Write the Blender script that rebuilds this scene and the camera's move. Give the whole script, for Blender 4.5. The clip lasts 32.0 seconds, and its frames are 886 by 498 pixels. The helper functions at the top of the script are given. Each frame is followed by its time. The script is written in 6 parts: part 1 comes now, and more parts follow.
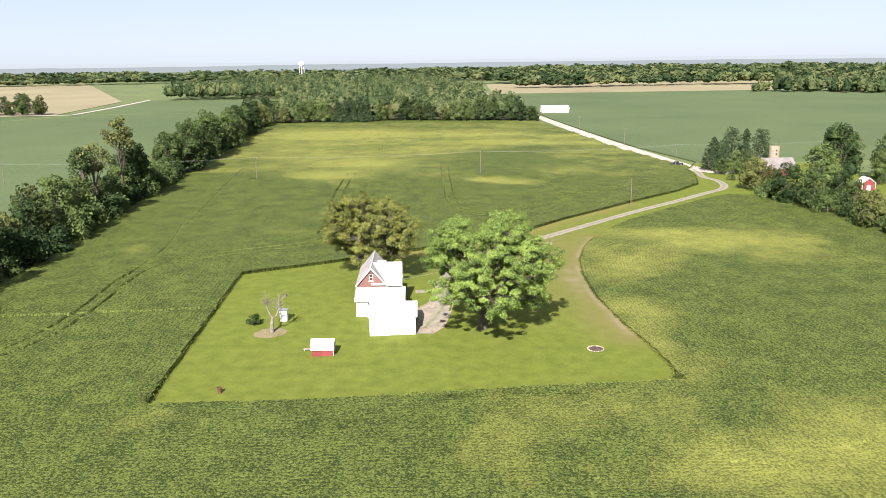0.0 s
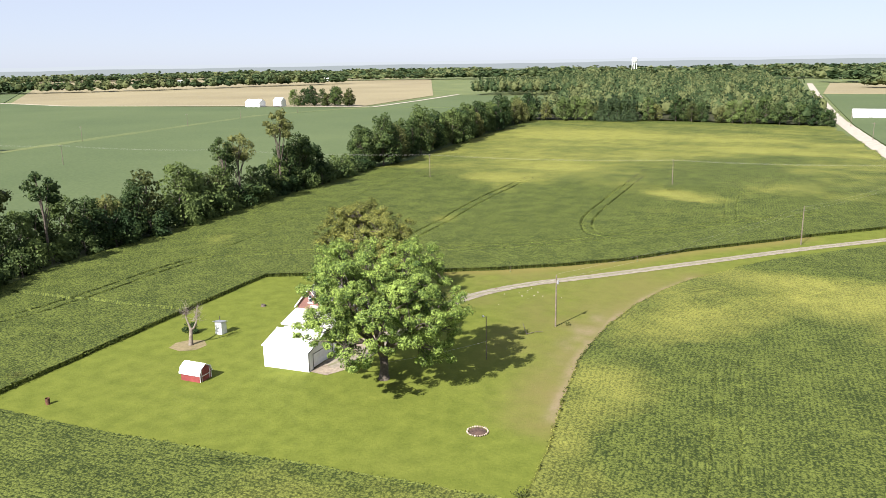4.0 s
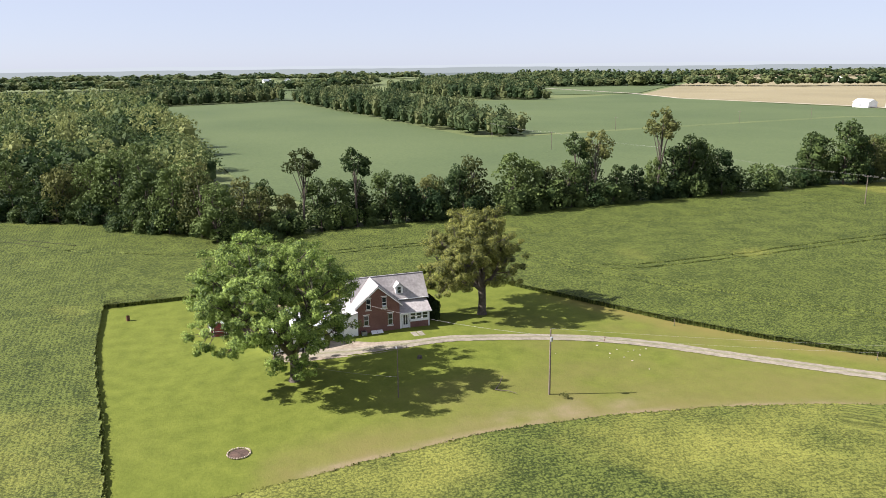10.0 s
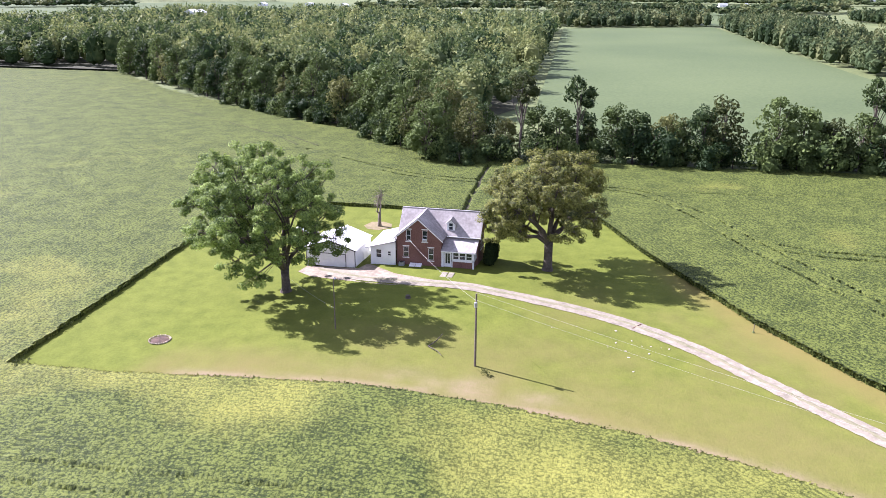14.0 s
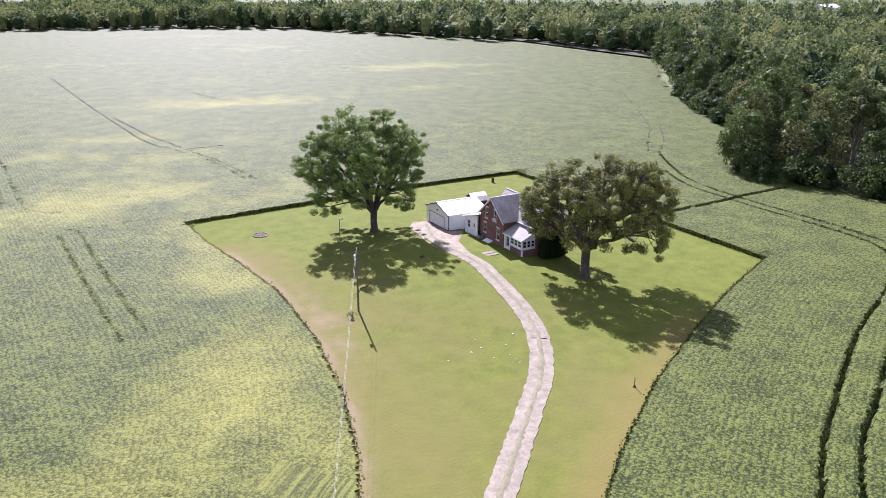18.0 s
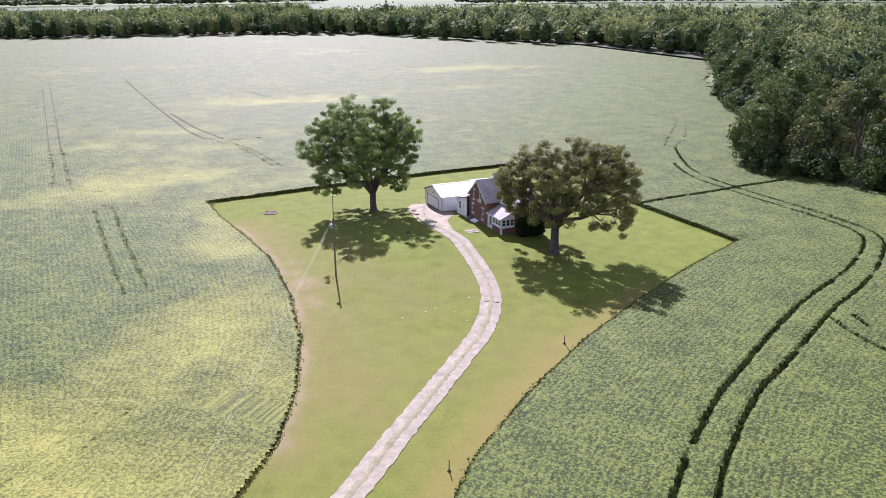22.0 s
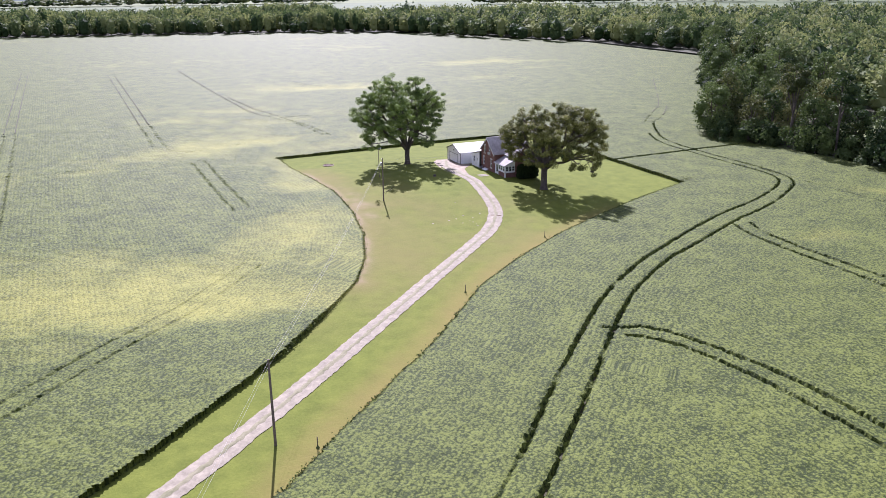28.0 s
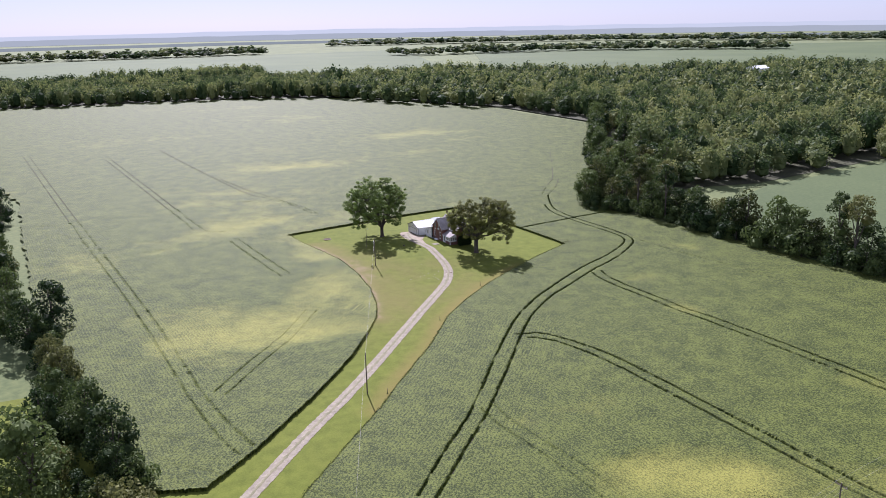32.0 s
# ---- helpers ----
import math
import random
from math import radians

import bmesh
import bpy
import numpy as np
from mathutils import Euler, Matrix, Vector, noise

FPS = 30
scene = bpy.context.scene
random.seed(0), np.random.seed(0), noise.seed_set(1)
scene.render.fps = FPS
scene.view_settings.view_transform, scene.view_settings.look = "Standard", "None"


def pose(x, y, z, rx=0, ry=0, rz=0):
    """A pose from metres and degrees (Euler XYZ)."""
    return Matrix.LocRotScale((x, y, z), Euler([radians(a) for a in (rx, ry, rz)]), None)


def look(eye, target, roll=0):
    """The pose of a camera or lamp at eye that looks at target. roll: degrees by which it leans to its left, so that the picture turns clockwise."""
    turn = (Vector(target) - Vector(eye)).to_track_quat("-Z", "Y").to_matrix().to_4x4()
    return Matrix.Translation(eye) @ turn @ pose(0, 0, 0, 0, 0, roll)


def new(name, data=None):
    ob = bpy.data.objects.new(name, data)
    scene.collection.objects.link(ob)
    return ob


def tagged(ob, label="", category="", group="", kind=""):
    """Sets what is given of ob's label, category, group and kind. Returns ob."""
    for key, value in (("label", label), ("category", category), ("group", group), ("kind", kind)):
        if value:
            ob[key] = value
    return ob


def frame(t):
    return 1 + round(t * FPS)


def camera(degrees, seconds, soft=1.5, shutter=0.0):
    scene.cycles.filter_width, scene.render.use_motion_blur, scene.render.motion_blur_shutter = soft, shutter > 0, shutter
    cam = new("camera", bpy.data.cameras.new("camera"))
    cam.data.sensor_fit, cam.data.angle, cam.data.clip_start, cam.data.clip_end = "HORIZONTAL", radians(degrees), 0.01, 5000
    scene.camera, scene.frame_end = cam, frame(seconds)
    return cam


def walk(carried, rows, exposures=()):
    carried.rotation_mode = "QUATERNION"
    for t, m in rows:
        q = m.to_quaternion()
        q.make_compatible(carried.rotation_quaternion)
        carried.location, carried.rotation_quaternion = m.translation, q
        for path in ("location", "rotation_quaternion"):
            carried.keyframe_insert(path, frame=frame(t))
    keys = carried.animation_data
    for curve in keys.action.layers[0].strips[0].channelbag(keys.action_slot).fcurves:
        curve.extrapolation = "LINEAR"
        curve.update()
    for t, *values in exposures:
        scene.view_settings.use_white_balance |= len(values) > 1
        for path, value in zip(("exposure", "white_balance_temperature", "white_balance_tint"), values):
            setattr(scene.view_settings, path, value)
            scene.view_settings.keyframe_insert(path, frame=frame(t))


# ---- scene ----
cam = camera(58.6, 32.0, soft=0.8)
PATH = [
    (0, (-1.085, 1.151, 47.141), (-1.041, 3.095, 46.671), -0.8),
    (0.5, (9.811, 4.028, 47.277), (9.724, 5.969, 46.805), -0.7),
    (1, (18.588, 6.197, 46.52), (18.325, 8.125, 46.057), -0.5),
    (1.5, (25.769, 8.452, 46.645), (25.353, 10.351, 46.175), -0.8),
    (2, (34.016, 12.291, 46.033), (33.478, 14.161, 45.568), -0.6),
    (2.5, (42.059, 19.599, 45.6), (41.415, 21.433, 45.127), -1.0),
    (4.5, (61.773, 41.748, 45.357), (60.911, 43.494, 44.897), -0.6),
    (5, (63.224, 43.29, 45.347), (62.236, 44.967, 44.889), -0.4),
    (5.5, (67.108, 45.148, 45.345), (66.013, 46.756, 44.882), -0.5),
    (6, (73.942, 47.844, 45.051), (72.751, 49.382, 44.587), -0.7),
    (6.5, (82.417, 51.584, 44.57), (81.149, 53.062, 44.11), -0.8),
    (7, (92.249, 56.822, 44.426), (90.853, 58.178, 43.966), -0.7),
    (7.5, (101.536, 64.588, 44.208), (100.008, 65.793, 43.746), -0.7),
    (8, (107.857, 74.003, 43.923), (106.227, 75.066, 43.462), -0.7),
    (8.5, (111.123, 84.553, 43.817), (109.414, 85.483, 43.355), -0.6),
    (9, (112.668, 95.545, 44.035), (110.906, 96.369, 43.57), -0.6),
    (9.5, (113.24, 106.727, 43.86), (111.438, 107.463, 43.4), -0.6),
    (10, (113.334, 117.741, 43.899), (111.497, 118.388, 43.442), -0.6),
    (10.5, (113.114, 125.898, 43.865), (111.235, 126.412, 43.41), -0.4),
    (11, (112.999, 128.468, 43.513), (111.101, 128.799, 42.976), -0.3),
    (11.5, (112.816, 130.922, 43.325), (110.932, 131.196, 42.713), -0.4),
    (12, (112.536, 136.353, 43.283), (110.646, 136.569, 42.666), -0.5),
    (12.5, (111.602, 144.641, 42.956), (109.703, 144.761, 42.34), -0.5),
    (13, (110.794, 154.705, 42.645), (108.891, 154.724, 42.029), -0.4),
    (13.5, (109.574, 166.14, 42.837), (107.682, 165.966, 42.214), -0.1),
    (14, (107.935, 178.68, 43.037), (106.085, 178.254, 42.408), 0.3),
    (14.5, (105.432, 191.48, 43.433), (103.665, 190.792, 42.8), 0.4),
    (16.5, (85.232, 233.451, 44.071), (83.837, 232.176, 43.416), 0.5),
    (17, (78.069, 242.783, 44.032), (76.812, 241.37, 43.38), 0.5),
    (17.5, (70.658, 250.454, 44.067), (69.565, 248.912, 43.414), 0.4),
    (18, (64.322, 256.177, 44.267), (63.392, 254.531, 43.614), 0.3),
    (18.5, (61.649, 258.217, 44.375), (60.839, 256.508, 43.725), 0.4),
    (19, (61.361, 258.346, 44.295), (60.561, 256.632, 43.646), 0.3),
    (19.5, (61.409, 258.287, 44.327), (60.615, 256.57, 43.679), 0.1),
    (20, (61.161, 258.084, 43.819), (60.372, 256.363, 43.174), -0.0),
    (20.5, (61.176, 258.22, 42.391), (60.391, 256.496, 41.748), -0.0),
    (21, (61.249, 260.849, 42.385), (60.475, 259.119, 41.744), -0.2),
    (21.5, (59.29, 265.942, 42.525), (58.524, 264.208, 41.887), -0.3),
    (22, (55.258, 273.144, 42.572), (54.501, 271.406, 41.936), -0.4),
    (22.5, (53.121, 279.856, 42.706), (52.359, 278.121, 42.066), -0.4),
    (23, (52.626, 281.798, 42.773), (51.869, 280.061, 42.134), -0.4),
    (23.5, (52.665, 281.564, 42.779), (51.915, 279.823, 42.139), -0.4),
    (24, (52.824, 281.52, 42.633), (52.08, 279.778, 41.992), -0.5),
    (24.5, (52.721, 281.463, 42.52), (51.982, 279.719, 41.878), -0.6),
    (25, (52.472, 281.285, 42.348), (51.739, 279.538, 41.707), -0.6),
    (25.5, (53.236, 283.222, 42.518), (52.511, 281.471, 41.878), -0.5),
    (27.5, (68.669, 307.26, 42.464), (67.949, 305.505, 41.828), -0.4),
    (28, (74.658, 316.347, 43.688), (73.938, 314.593, 43.052), -0.5),
    (28.5, (81.321, 325.403, 46.682), (80.6, 323.65, 46.046), -0.5),
    (29, (87.977, 335.477, 51.309), (87.243, 333.729, 50.669), -0.6),
    (29.5, (94.193, 345.083, 55.896), (93.422, 343.353, 55.254), -0.7),
    (30, (99.98, 354.417, 60.294), (99.183, 352.699, 59.65), -0.8),
    (30.5, (105.746, 363.456, 65.056), (104.921, 361.754, 64.407), -0.8),
    (31, (111.67, 372.446, 69.323), (110.821, 370.755, 68.675), -0.8),
    (31.5, (117.836, 381.631, 73.702), (116.955, 379.947, 73.078), -0.8),
    (32, (123.327, 390.56, 76.937), (122.41, 388.871, 76.382), -1.1),
]
EXPO = [(0.0, 1.48, 6200, 15), (10.4, 1.37, 6150, 18), (11.6, 1.96, 5600, 29), (14.5, 1.90, 5600, 33), (16.5, 1.60, 5600, 34), (28.0, 1.50, 5550, 35), (30.5, 1.52, 5500, 35), (32.0, 1.14, 5650, 30)]
walk(cam, [(t, look(eye, target, roll)) for t, eye, target, roll in PATH], EXPO)

# ---- light ----
SUN_AZ = math.atan2(-0.228, -0.974)  # where the sun stands over the ground, from +y towards +x
SUN_EL = radians(38.5)
world = bpy.data.worlds.new("sky")
scene.world = world
world.use_nodes = True
wn, wl = world.node_tree.nodes, world.node_tree.links
sky = wn.new("ShaderNodeTexSky")
sky.sky_type, sky.sun_disc = "NISHITA", False
sky.sun_elevation, sky.sun_rotation = SUN_EL, SUN_AZ
sky.air_density, sky.dust_density, sky.ozone_density = 0.65, 0.4, 1.5
haze = wn.new("ShaderNodeMix")  # an even summer haze over the clear sky
haze.data_type = "RGBA"
haze.inputs[0].default_value, haze.inputs[7].default_value = 0.72, (5.55, 5.95, 6.65, 1)
wl.new(sky.outputs["Color"], haze.inputs[6])
wl.new(haze.outputs[2], wn["Background"].inputs["Color"])
wn["Background"].inputs["Strength"].default_value = 0.051
sun = new("sun", bpy.data.lights.new("sun", "SUN"))
sun.data.energy, sun.data.angle, sun.data.color = 5.0, radians(0.6), (1.0, 0.95, 0.86)
sun.matrix_world = look((0, 0, 300), (-math.sin(SUN_AZ) * math.cos(SUN_EL), -math.cos(SUN_AZ) * math.cos(SUN_EL), 300 - math.sin(SUN_EL)))


# ---- materials ----
def material(name, dark, light, grain=2.0, patch=0.1, rough=0.8, bump=0.0, metal=0.0, island=0.0, thing=0.0, leafy=0.0, spec=0.3, mid=None, detail=4.0, sharp=0.18, attr=""):
    """A surface that varies between two colours at two scales, in metres of the object's own space."""
    m = bpy.data.materials.new(name)
    m.use_nodes = True
    n, l = m.node_tree.nodes, m.node_tree.links
    b = n["Principled BSDF"]
    b.inputs["Roughness"].default_value, b.inputs["Metallic"].default_value = rough, metal
    b.inputs["Specular IOR Level"].default_value = spec
    co = n.new("ShaderNodeTexCoord")
    n1, n2 = n.new("ShaderNodeTexNoise"), n.new("ShaderNodeTexNoise")
    n1.inputs["Scale"].default_value, n1.inputs["Detail"].default_value = grain, detail
    n2.inputs["Scale"].default_value, n2.inputs["Detail"].default_value = patch, 3.0
    n1.inputs["Roughness"].default_value = 0.7 if detail > 7 else 0.5
    l.new(co.outputs["Object"], n1.inputs["Vector"])
    l.new(co.outputs["Object"], n2.inputs["Vector"])
    mix = n.new("ShaderNodeMath")
    mix.operation = "MULTIPLY_ADD"
    mix.inputs[1].default_value = 0.5
    l.new(n1.outputs["Fac"], mix.inputs[0])
    half = n.new("ShaderNodeMath")
    half.operation = "MULTIPLY"
    half.inputs[1].default_value = 0.5
    l.new(n2.outputs["Fac"], half.inputs[0])
    l.new(half.outputs[0], mix.inputs[2])
    fac = mix.outputs[0]
    for amount, node, out in ((island, "ShaderNodeNewGeometry", "Random Per Island"), (thing, "ShaderNodeObjectInfo", "Random")):
        if amount:
            r, add = n.new(node), n.new("ShaderNodeMath")
            add.operation = "MULTIPLY_ADD"
            add.inputs[1].default_value = amount
            l.new(r.outputs[out], add.inputs[0])
            sub = n.new("ShaderNodeMath")
            sub.operation = "SUBTRACT"
            sub.inputs[1].default_value = amount / 2
            l.new(fac, add.inputs[2])
            l.new(add.outputs[0], sub.inputs[0])
            fac = sub.outputs[0]
    if attr:
        r, add = n.new("ShaderNodeAttribute"), n.new("ShaderNodeMath")
        r.attribute_name, add.operation = attr, "ADD"
        l.new(r.outputs["Fac"], add.inputs[0])
        l.new(fac, add.inputs[1])
        fac = add.outputs[0]
    ramp = n.new("ShaderNodeValToRGB")
    e = ramp.color_ramp.elements
    e[0].position, e[0].color = 0.5 - sharp, (*dark, 1)
    e[1].position, e[1].color = 0.5 + sharp, (*light, 1)
    if mid:
        k = e.new(0.5)
        k.color = (*mid, 1)
    l.new(fac, ramp.inputs["Fac"])
    l.new(ramp.outputs["Color"], b.inputs["Base Color"])
    if bump:
        bn = n.new("ShaderNodeBump")
        bn.inputs["Strength"].default_value, bn.inputs["Distance"].default_value = min(1.0, bump), 0.05 * max(1.0, bump)
        l.new(n1.outputs["Fac"], bn.inputs["Height"])
        l.new(bn.outputs["Normal"], b.inputs["Normal"])
    if leafy:
        tr, ms = n.new("ShaderNodeBsdfTranslucent"), n.new("ShaderNodeMixShader")
        ms.inputs["Fac"].default_value = leafy
        l.new(ramp.outputs["Color"], tr.inputs["Color"])
        l.new(b.outputs["BSDF"], ms.inputs[1])
        l.new(tr.outputs["BSDF"], ms.inputs[2])
        l.new(ms.outputs["Shader"], n["Material Output"].inputs["Surface"])
    return m


def crop_material(name, dark, light, straw, spacing=0.38):
    """Soybean canopy: plants in rows, each a small dome of leaves with its own tone, paler where the stand is ripening (attribute ripe)."""
    m = material(name, dark, light, grain=8.0, patch=3.4, rough=0.72, spec=0.12, leafy=0.25, detail=3.0, sharp=0.14)
    n, l = m.node_tree.nodes, m.node_tree.links
    b = n["Principled BSDF"]
    ramp = next(k for k in n if k.bl_idname == "ShaderNodeValToRGB")
    tone = next(k for k in n if k.bl_idname == "ShaderNodeMath" and k.operation == "MULTIPLY_ADD")
    rows = n.new("ShaderNodeAttribute")  # metres across and along the rows
    rows.attribute_name = "rows"
    mp = n.new("ShaderNodeMapping")
    mp.inputs["Scale"].default_value = (1.3 / spacing, 3.1, 1.0)
    l.new(rows.outputs["Vector"], mp.inputs["Vector"])
    wave = n.new("ShaderNodeTexWave")
    wave.wave_type, wave.bands_direction = "BANDS", "X"
    wave.inputs["Scale"].default_value, wave.inputs["Distortion"].default_value, wave.inputs["Detail"].default_value = 0.157 / spacing, 1.2, 2.0
    l.new(rows.outputs["Vector"], wave.inputs["Vector"])
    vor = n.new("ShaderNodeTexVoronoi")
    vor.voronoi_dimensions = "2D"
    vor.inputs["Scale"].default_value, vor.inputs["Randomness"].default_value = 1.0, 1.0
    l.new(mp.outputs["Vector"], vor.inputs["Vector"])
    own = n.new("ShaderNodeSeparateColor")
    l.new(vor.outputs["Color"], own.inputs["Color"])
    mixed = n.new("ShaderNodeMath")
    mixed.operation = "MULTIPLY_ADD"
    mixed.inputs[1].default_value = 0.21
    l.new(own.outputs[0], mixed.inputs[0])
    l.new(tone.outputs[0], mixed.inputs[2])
    # darker towards each plant's rim: shade between the plants painted into the colour
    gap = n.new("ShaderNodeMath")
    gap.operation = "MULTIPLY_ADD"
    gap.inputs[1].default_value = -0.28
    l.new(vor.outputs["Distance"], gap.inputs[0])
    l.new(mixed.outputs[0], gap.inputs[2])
    # the gaps between rows get a painted shade too
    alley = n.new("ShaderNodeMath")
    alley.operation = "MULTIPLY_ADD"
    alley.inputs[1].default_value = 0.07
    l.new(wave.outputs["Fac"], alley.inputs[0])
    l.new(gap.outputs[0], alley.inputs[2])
    stand = n.new("ShaderNodeTexNoise")  # lusher and thinner spots a few paces across
    stand.inputs["Scale"].default_value, stand.inputs["Detail"].default_value, stand.inputs["Roughness"].default_value = 0.16, 5.0, 0.6
    l.new(rows.outputs["Vector"], stand.inputs["Vector"])
    lush = n.new("ShaderNodeMath")
    lush.operation, lush.inputs[1].default_value = "MULTIPLY_ADD", 0.36
    l.new(stand.outputs["Fac"], lush.inputs[0])
    l.new(alley.outputs[0], lush.inputs[2])
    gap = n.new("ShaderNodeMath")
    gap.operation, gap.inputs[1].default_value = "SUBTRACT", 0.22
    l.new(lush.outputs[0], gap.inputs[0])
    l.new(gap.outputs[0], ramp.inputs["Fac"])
    at = n.new("ShaderNodeAttribute")
    at.attribute_name = "ripe"
    mix = n.new("ShaderNodeMix")
    mix.data_type = "RGBA"
    mix.inputs[7].default_value = (*straw, 1)
    fade = n.new("ShaderNodeMath")
    fade.operation = "MULTIPLY"
    fade.use_clamp = True
    low = n.new("ShaderNodeMapRange")
    low.inputs["From Min"].default_value, low.inputs["From Max"].default_value = 0.3, 0.62
    low.inputs["To Min"].default_value, low.inputs["To Max"].default_value = 0.45, 1.15
    l.new(gap.outputs[0], low.inputs["Value"])
    l.new(at.outputs["Fac"], fade.inputs[0])
    l.new(low.outputs[0], fade.inputs[1])
    l.new(fade.outputs[0], mix.inputs[0])
    l.new(ramp.outputs["Color"], mix.inputs[6])
    l.new(mix.outputs[2], b.inputs["Base Color"])
    tr = next(k for k in n if k.bl_idname == "ShaderNodeBsdfTranslucent")
    l.new(mix.outputs[2], tr.inputs["Color"])
    bn = n.new("ShaderNodeBump")
    bn.inputs["Strength"].default_value, bn.inputs["Distance"].default_value = 0.7, 0.22
    l.new(gap.outputs[0], bn.inputs["Height"])
    l.new(bn.outputs["Normal"], b.inputs["Normal"])
    return m


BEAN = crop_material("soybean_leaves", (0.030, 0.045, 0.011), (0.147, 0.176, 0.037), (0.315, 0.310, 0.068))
# bare track soil with the shade between the plants painted into its dark tones
TRACK_SOIL = material("shade_dark_track_soil", (0.018, 0.020, 0.008), (0.060, 0.055, 0.026), grain=3.0, patch=0.5, rough=0.95, bump=0.6)
# haze painted in: a greyer, bluer green than the near beans
BEAN_FAR = material("distant_soybeans", (0.056, 0.080, 0.034), (0.094, 0.120, 0.050), grain=0.9, patch=0.008, rough=0.85, spec=0.1)
STUBBLE = material("wheat_stubble", (0.155, 0.13, 0.07), (0.25, 0.215, 0.118), grain=0.4, patch=0.006, rough=0.9)
SOIL = material("soil_and_weeds", (0.055, 0.080, 0.025), (0.13, 0.15, 0.05), grain=0.6, patch=0.02, rough=0.95, bump=0.6)
GRASS = material("mown_lawn", (0.065, 0.085, 0.013), (0.140, 0.160, 0.027), grain=2.6, patch=0.4, rough=0.9, bump=1.5, detail=12.0, sharp=0.23, spec=0.07)
gn, gl = GRASS.node_tree.nodes, GRASS.node_tree.links
gco = next(k for k in gn if k.bl_idname == "ShaderNodeTexCoord").outputs["Object"]
turf = next(k for k in gn if k.bl_idname == "ShaderNodeValToRGB").outputs["Color"]
for attr, colour, size, reach in (("dry", (0.136, 0.120, 0.040), 0.5, 0.95), ("orange", (0.154, 0.128, 0.040), 0.9, 0.9), ("bare", (0.205, 0.160, 0.098), 0.8, 1.3)):
    gm, ga, gt, gs, go = gn.new("ShaderNodeMix"), gn.new("ShaderNodeAttribute"), gn.new("ShaderNodeTexNoise"), gn.new("ShaderNodeMath"), gn.new("ShaderNodeMath")
    gm.data_type, ga.attribute_name = "RGBA", attr
    gm.inputs[7].default_value = (*colour, 1)
    gt.inputs["Scale"].default_value, gt.inputs["Detail"].default_value, gt.inputs["Roughness"].default_value = size, 10.0, 0.8
    gl.new(gco, gt.inputs["Vector"])
    go.operation, go.inputs[1].default_value = "SUBTRACT", 0.5
    gl.new(ga.outputs["Fac"], go.inputs[0])
    gs.operation, gs.inputs[1].default_value, gs.use_clamp = "MULTIPLY_ADD", reach, True
    gl.new(gt.outputs["Fac"], gs.inputs[0])
    gl.new(go.outputs[0], gs.inputs[2])
    both = gn.new("ShaderNodeMath")  # nothing where the attribute is nought
    both.operation, both.use_clamp = "MULTIPLY", True
    wide = gn.new("ShaderNodeMath")
    wide.operation, wide.inputs[1].default_value, wide.use_clamp = "MULTIPLY", 2.5, True
    gl.new(ga.outputs["Fac"], wide.inputs[0])
    gl.new(gs.outputs[0], both.inputs[0])
    gl.new(wide.outputs[0], both.inputs[1])
    gl.new(both.outputs[0], gm.inputs[0])
    gl.new(turf, gm.inputs[6])
    turf = gm.outputs[2]
gl.new(turf, gn["Principled BSDF"].inputs["Base Color"])
ROAD_GRAVEL = material("crushed_limestone", (0.25, 0.22, 0.175), (0.41, 0.365, 0.30), grain=2.0, patch=0.3, rough=0.95, bump=0.8, detail=8.0)
GRAVEL = material("gravel", (0.132, 0.115, 0.084), (0.298, 0.262, 0.196), grain=2.4, patch=0.8, rough=0.95, bump=0.8, detail=10.0, sharp=0.19)
DIRT = material("packed_dirt_and_gravel", (0.150, 0.122, 0.088), (0.300, 0.250, 0.185), grain=2.6, patch=0.6, rough=0.95, bump=1.0, detail=8.0, sharp=0.12)
DRIVE_CROWN = material("gravel_and_grass", (0.095, 0.098, 0.045), (0.235, 0.212, 0.140), grain=2.6, patch=0.5, rough=0.95, bump=0.8, detail=8.0, sharp=0.2)
LEAF_MAPLE = material("maple_leaves", (0.042, 0.082, 0.014), (0.285, 0.380, 0.076), grain=0.5, patch=0.3, rough=0.6, island=0.4, leafy=0.26, attr="tone", sharp=0.24)
LEAF_OAK = material("oak_leaves", (0.034, 0.047, 0.010), (0.272, 0.278, 0.058), grain=0.5, patch=0.3, rough=0.6, island=0.4, leafy=0.24, attr="tone", sharp=0.24)
LEAF_WOOD = material("woodland_leaves", (0.020, 0.040, 0.012), (0.104, 0.142, 0.040), grain=0.4, patch=0.05, rough=0.7, island=0.2, thing=0.45, leafy=0.25, spec=0.15)
# west and south woods lifted to stand for haze; the other woods' copy stays darker
WOODS = material("mixed_woodland_leaves", (0.036, 0.064, 0.020), (0.215, 0.238, 0.082), grain=0.3, patch=0.03, rough=0.75, island=0.12, leafy=0.32, attr="tone", mid=(0.116, 0.152, 0.052), spec=0.15)
WOODS_FAR = material("distant_woodland_leaves", (0.028, 0.050, 0.018), (0.132, 0.150, 0.058), grain=0.3, patch=0.02, rough=0.75, island=0.12, leafy=0.32, attr="tone", mid=(0.070, 0.100, 0.038), spec=0.15)
LEAF_OLIVE = material("olive_leaves", (0.040, 0.054, 0.015), (0.150, 0.158, 0.050), grain=0.4, patch=0.05, rough=0.7, island=0.2, thing=0.4, leafy=0.28, spec=0.15)
LEAF_PINE = material("conifer_needles", (0.024, 0.046, 0.018), (0.066, 0.098, 0.034), grain=0.6, patch=0.1, rough=0.7, island=0.4, leafy=0.25)
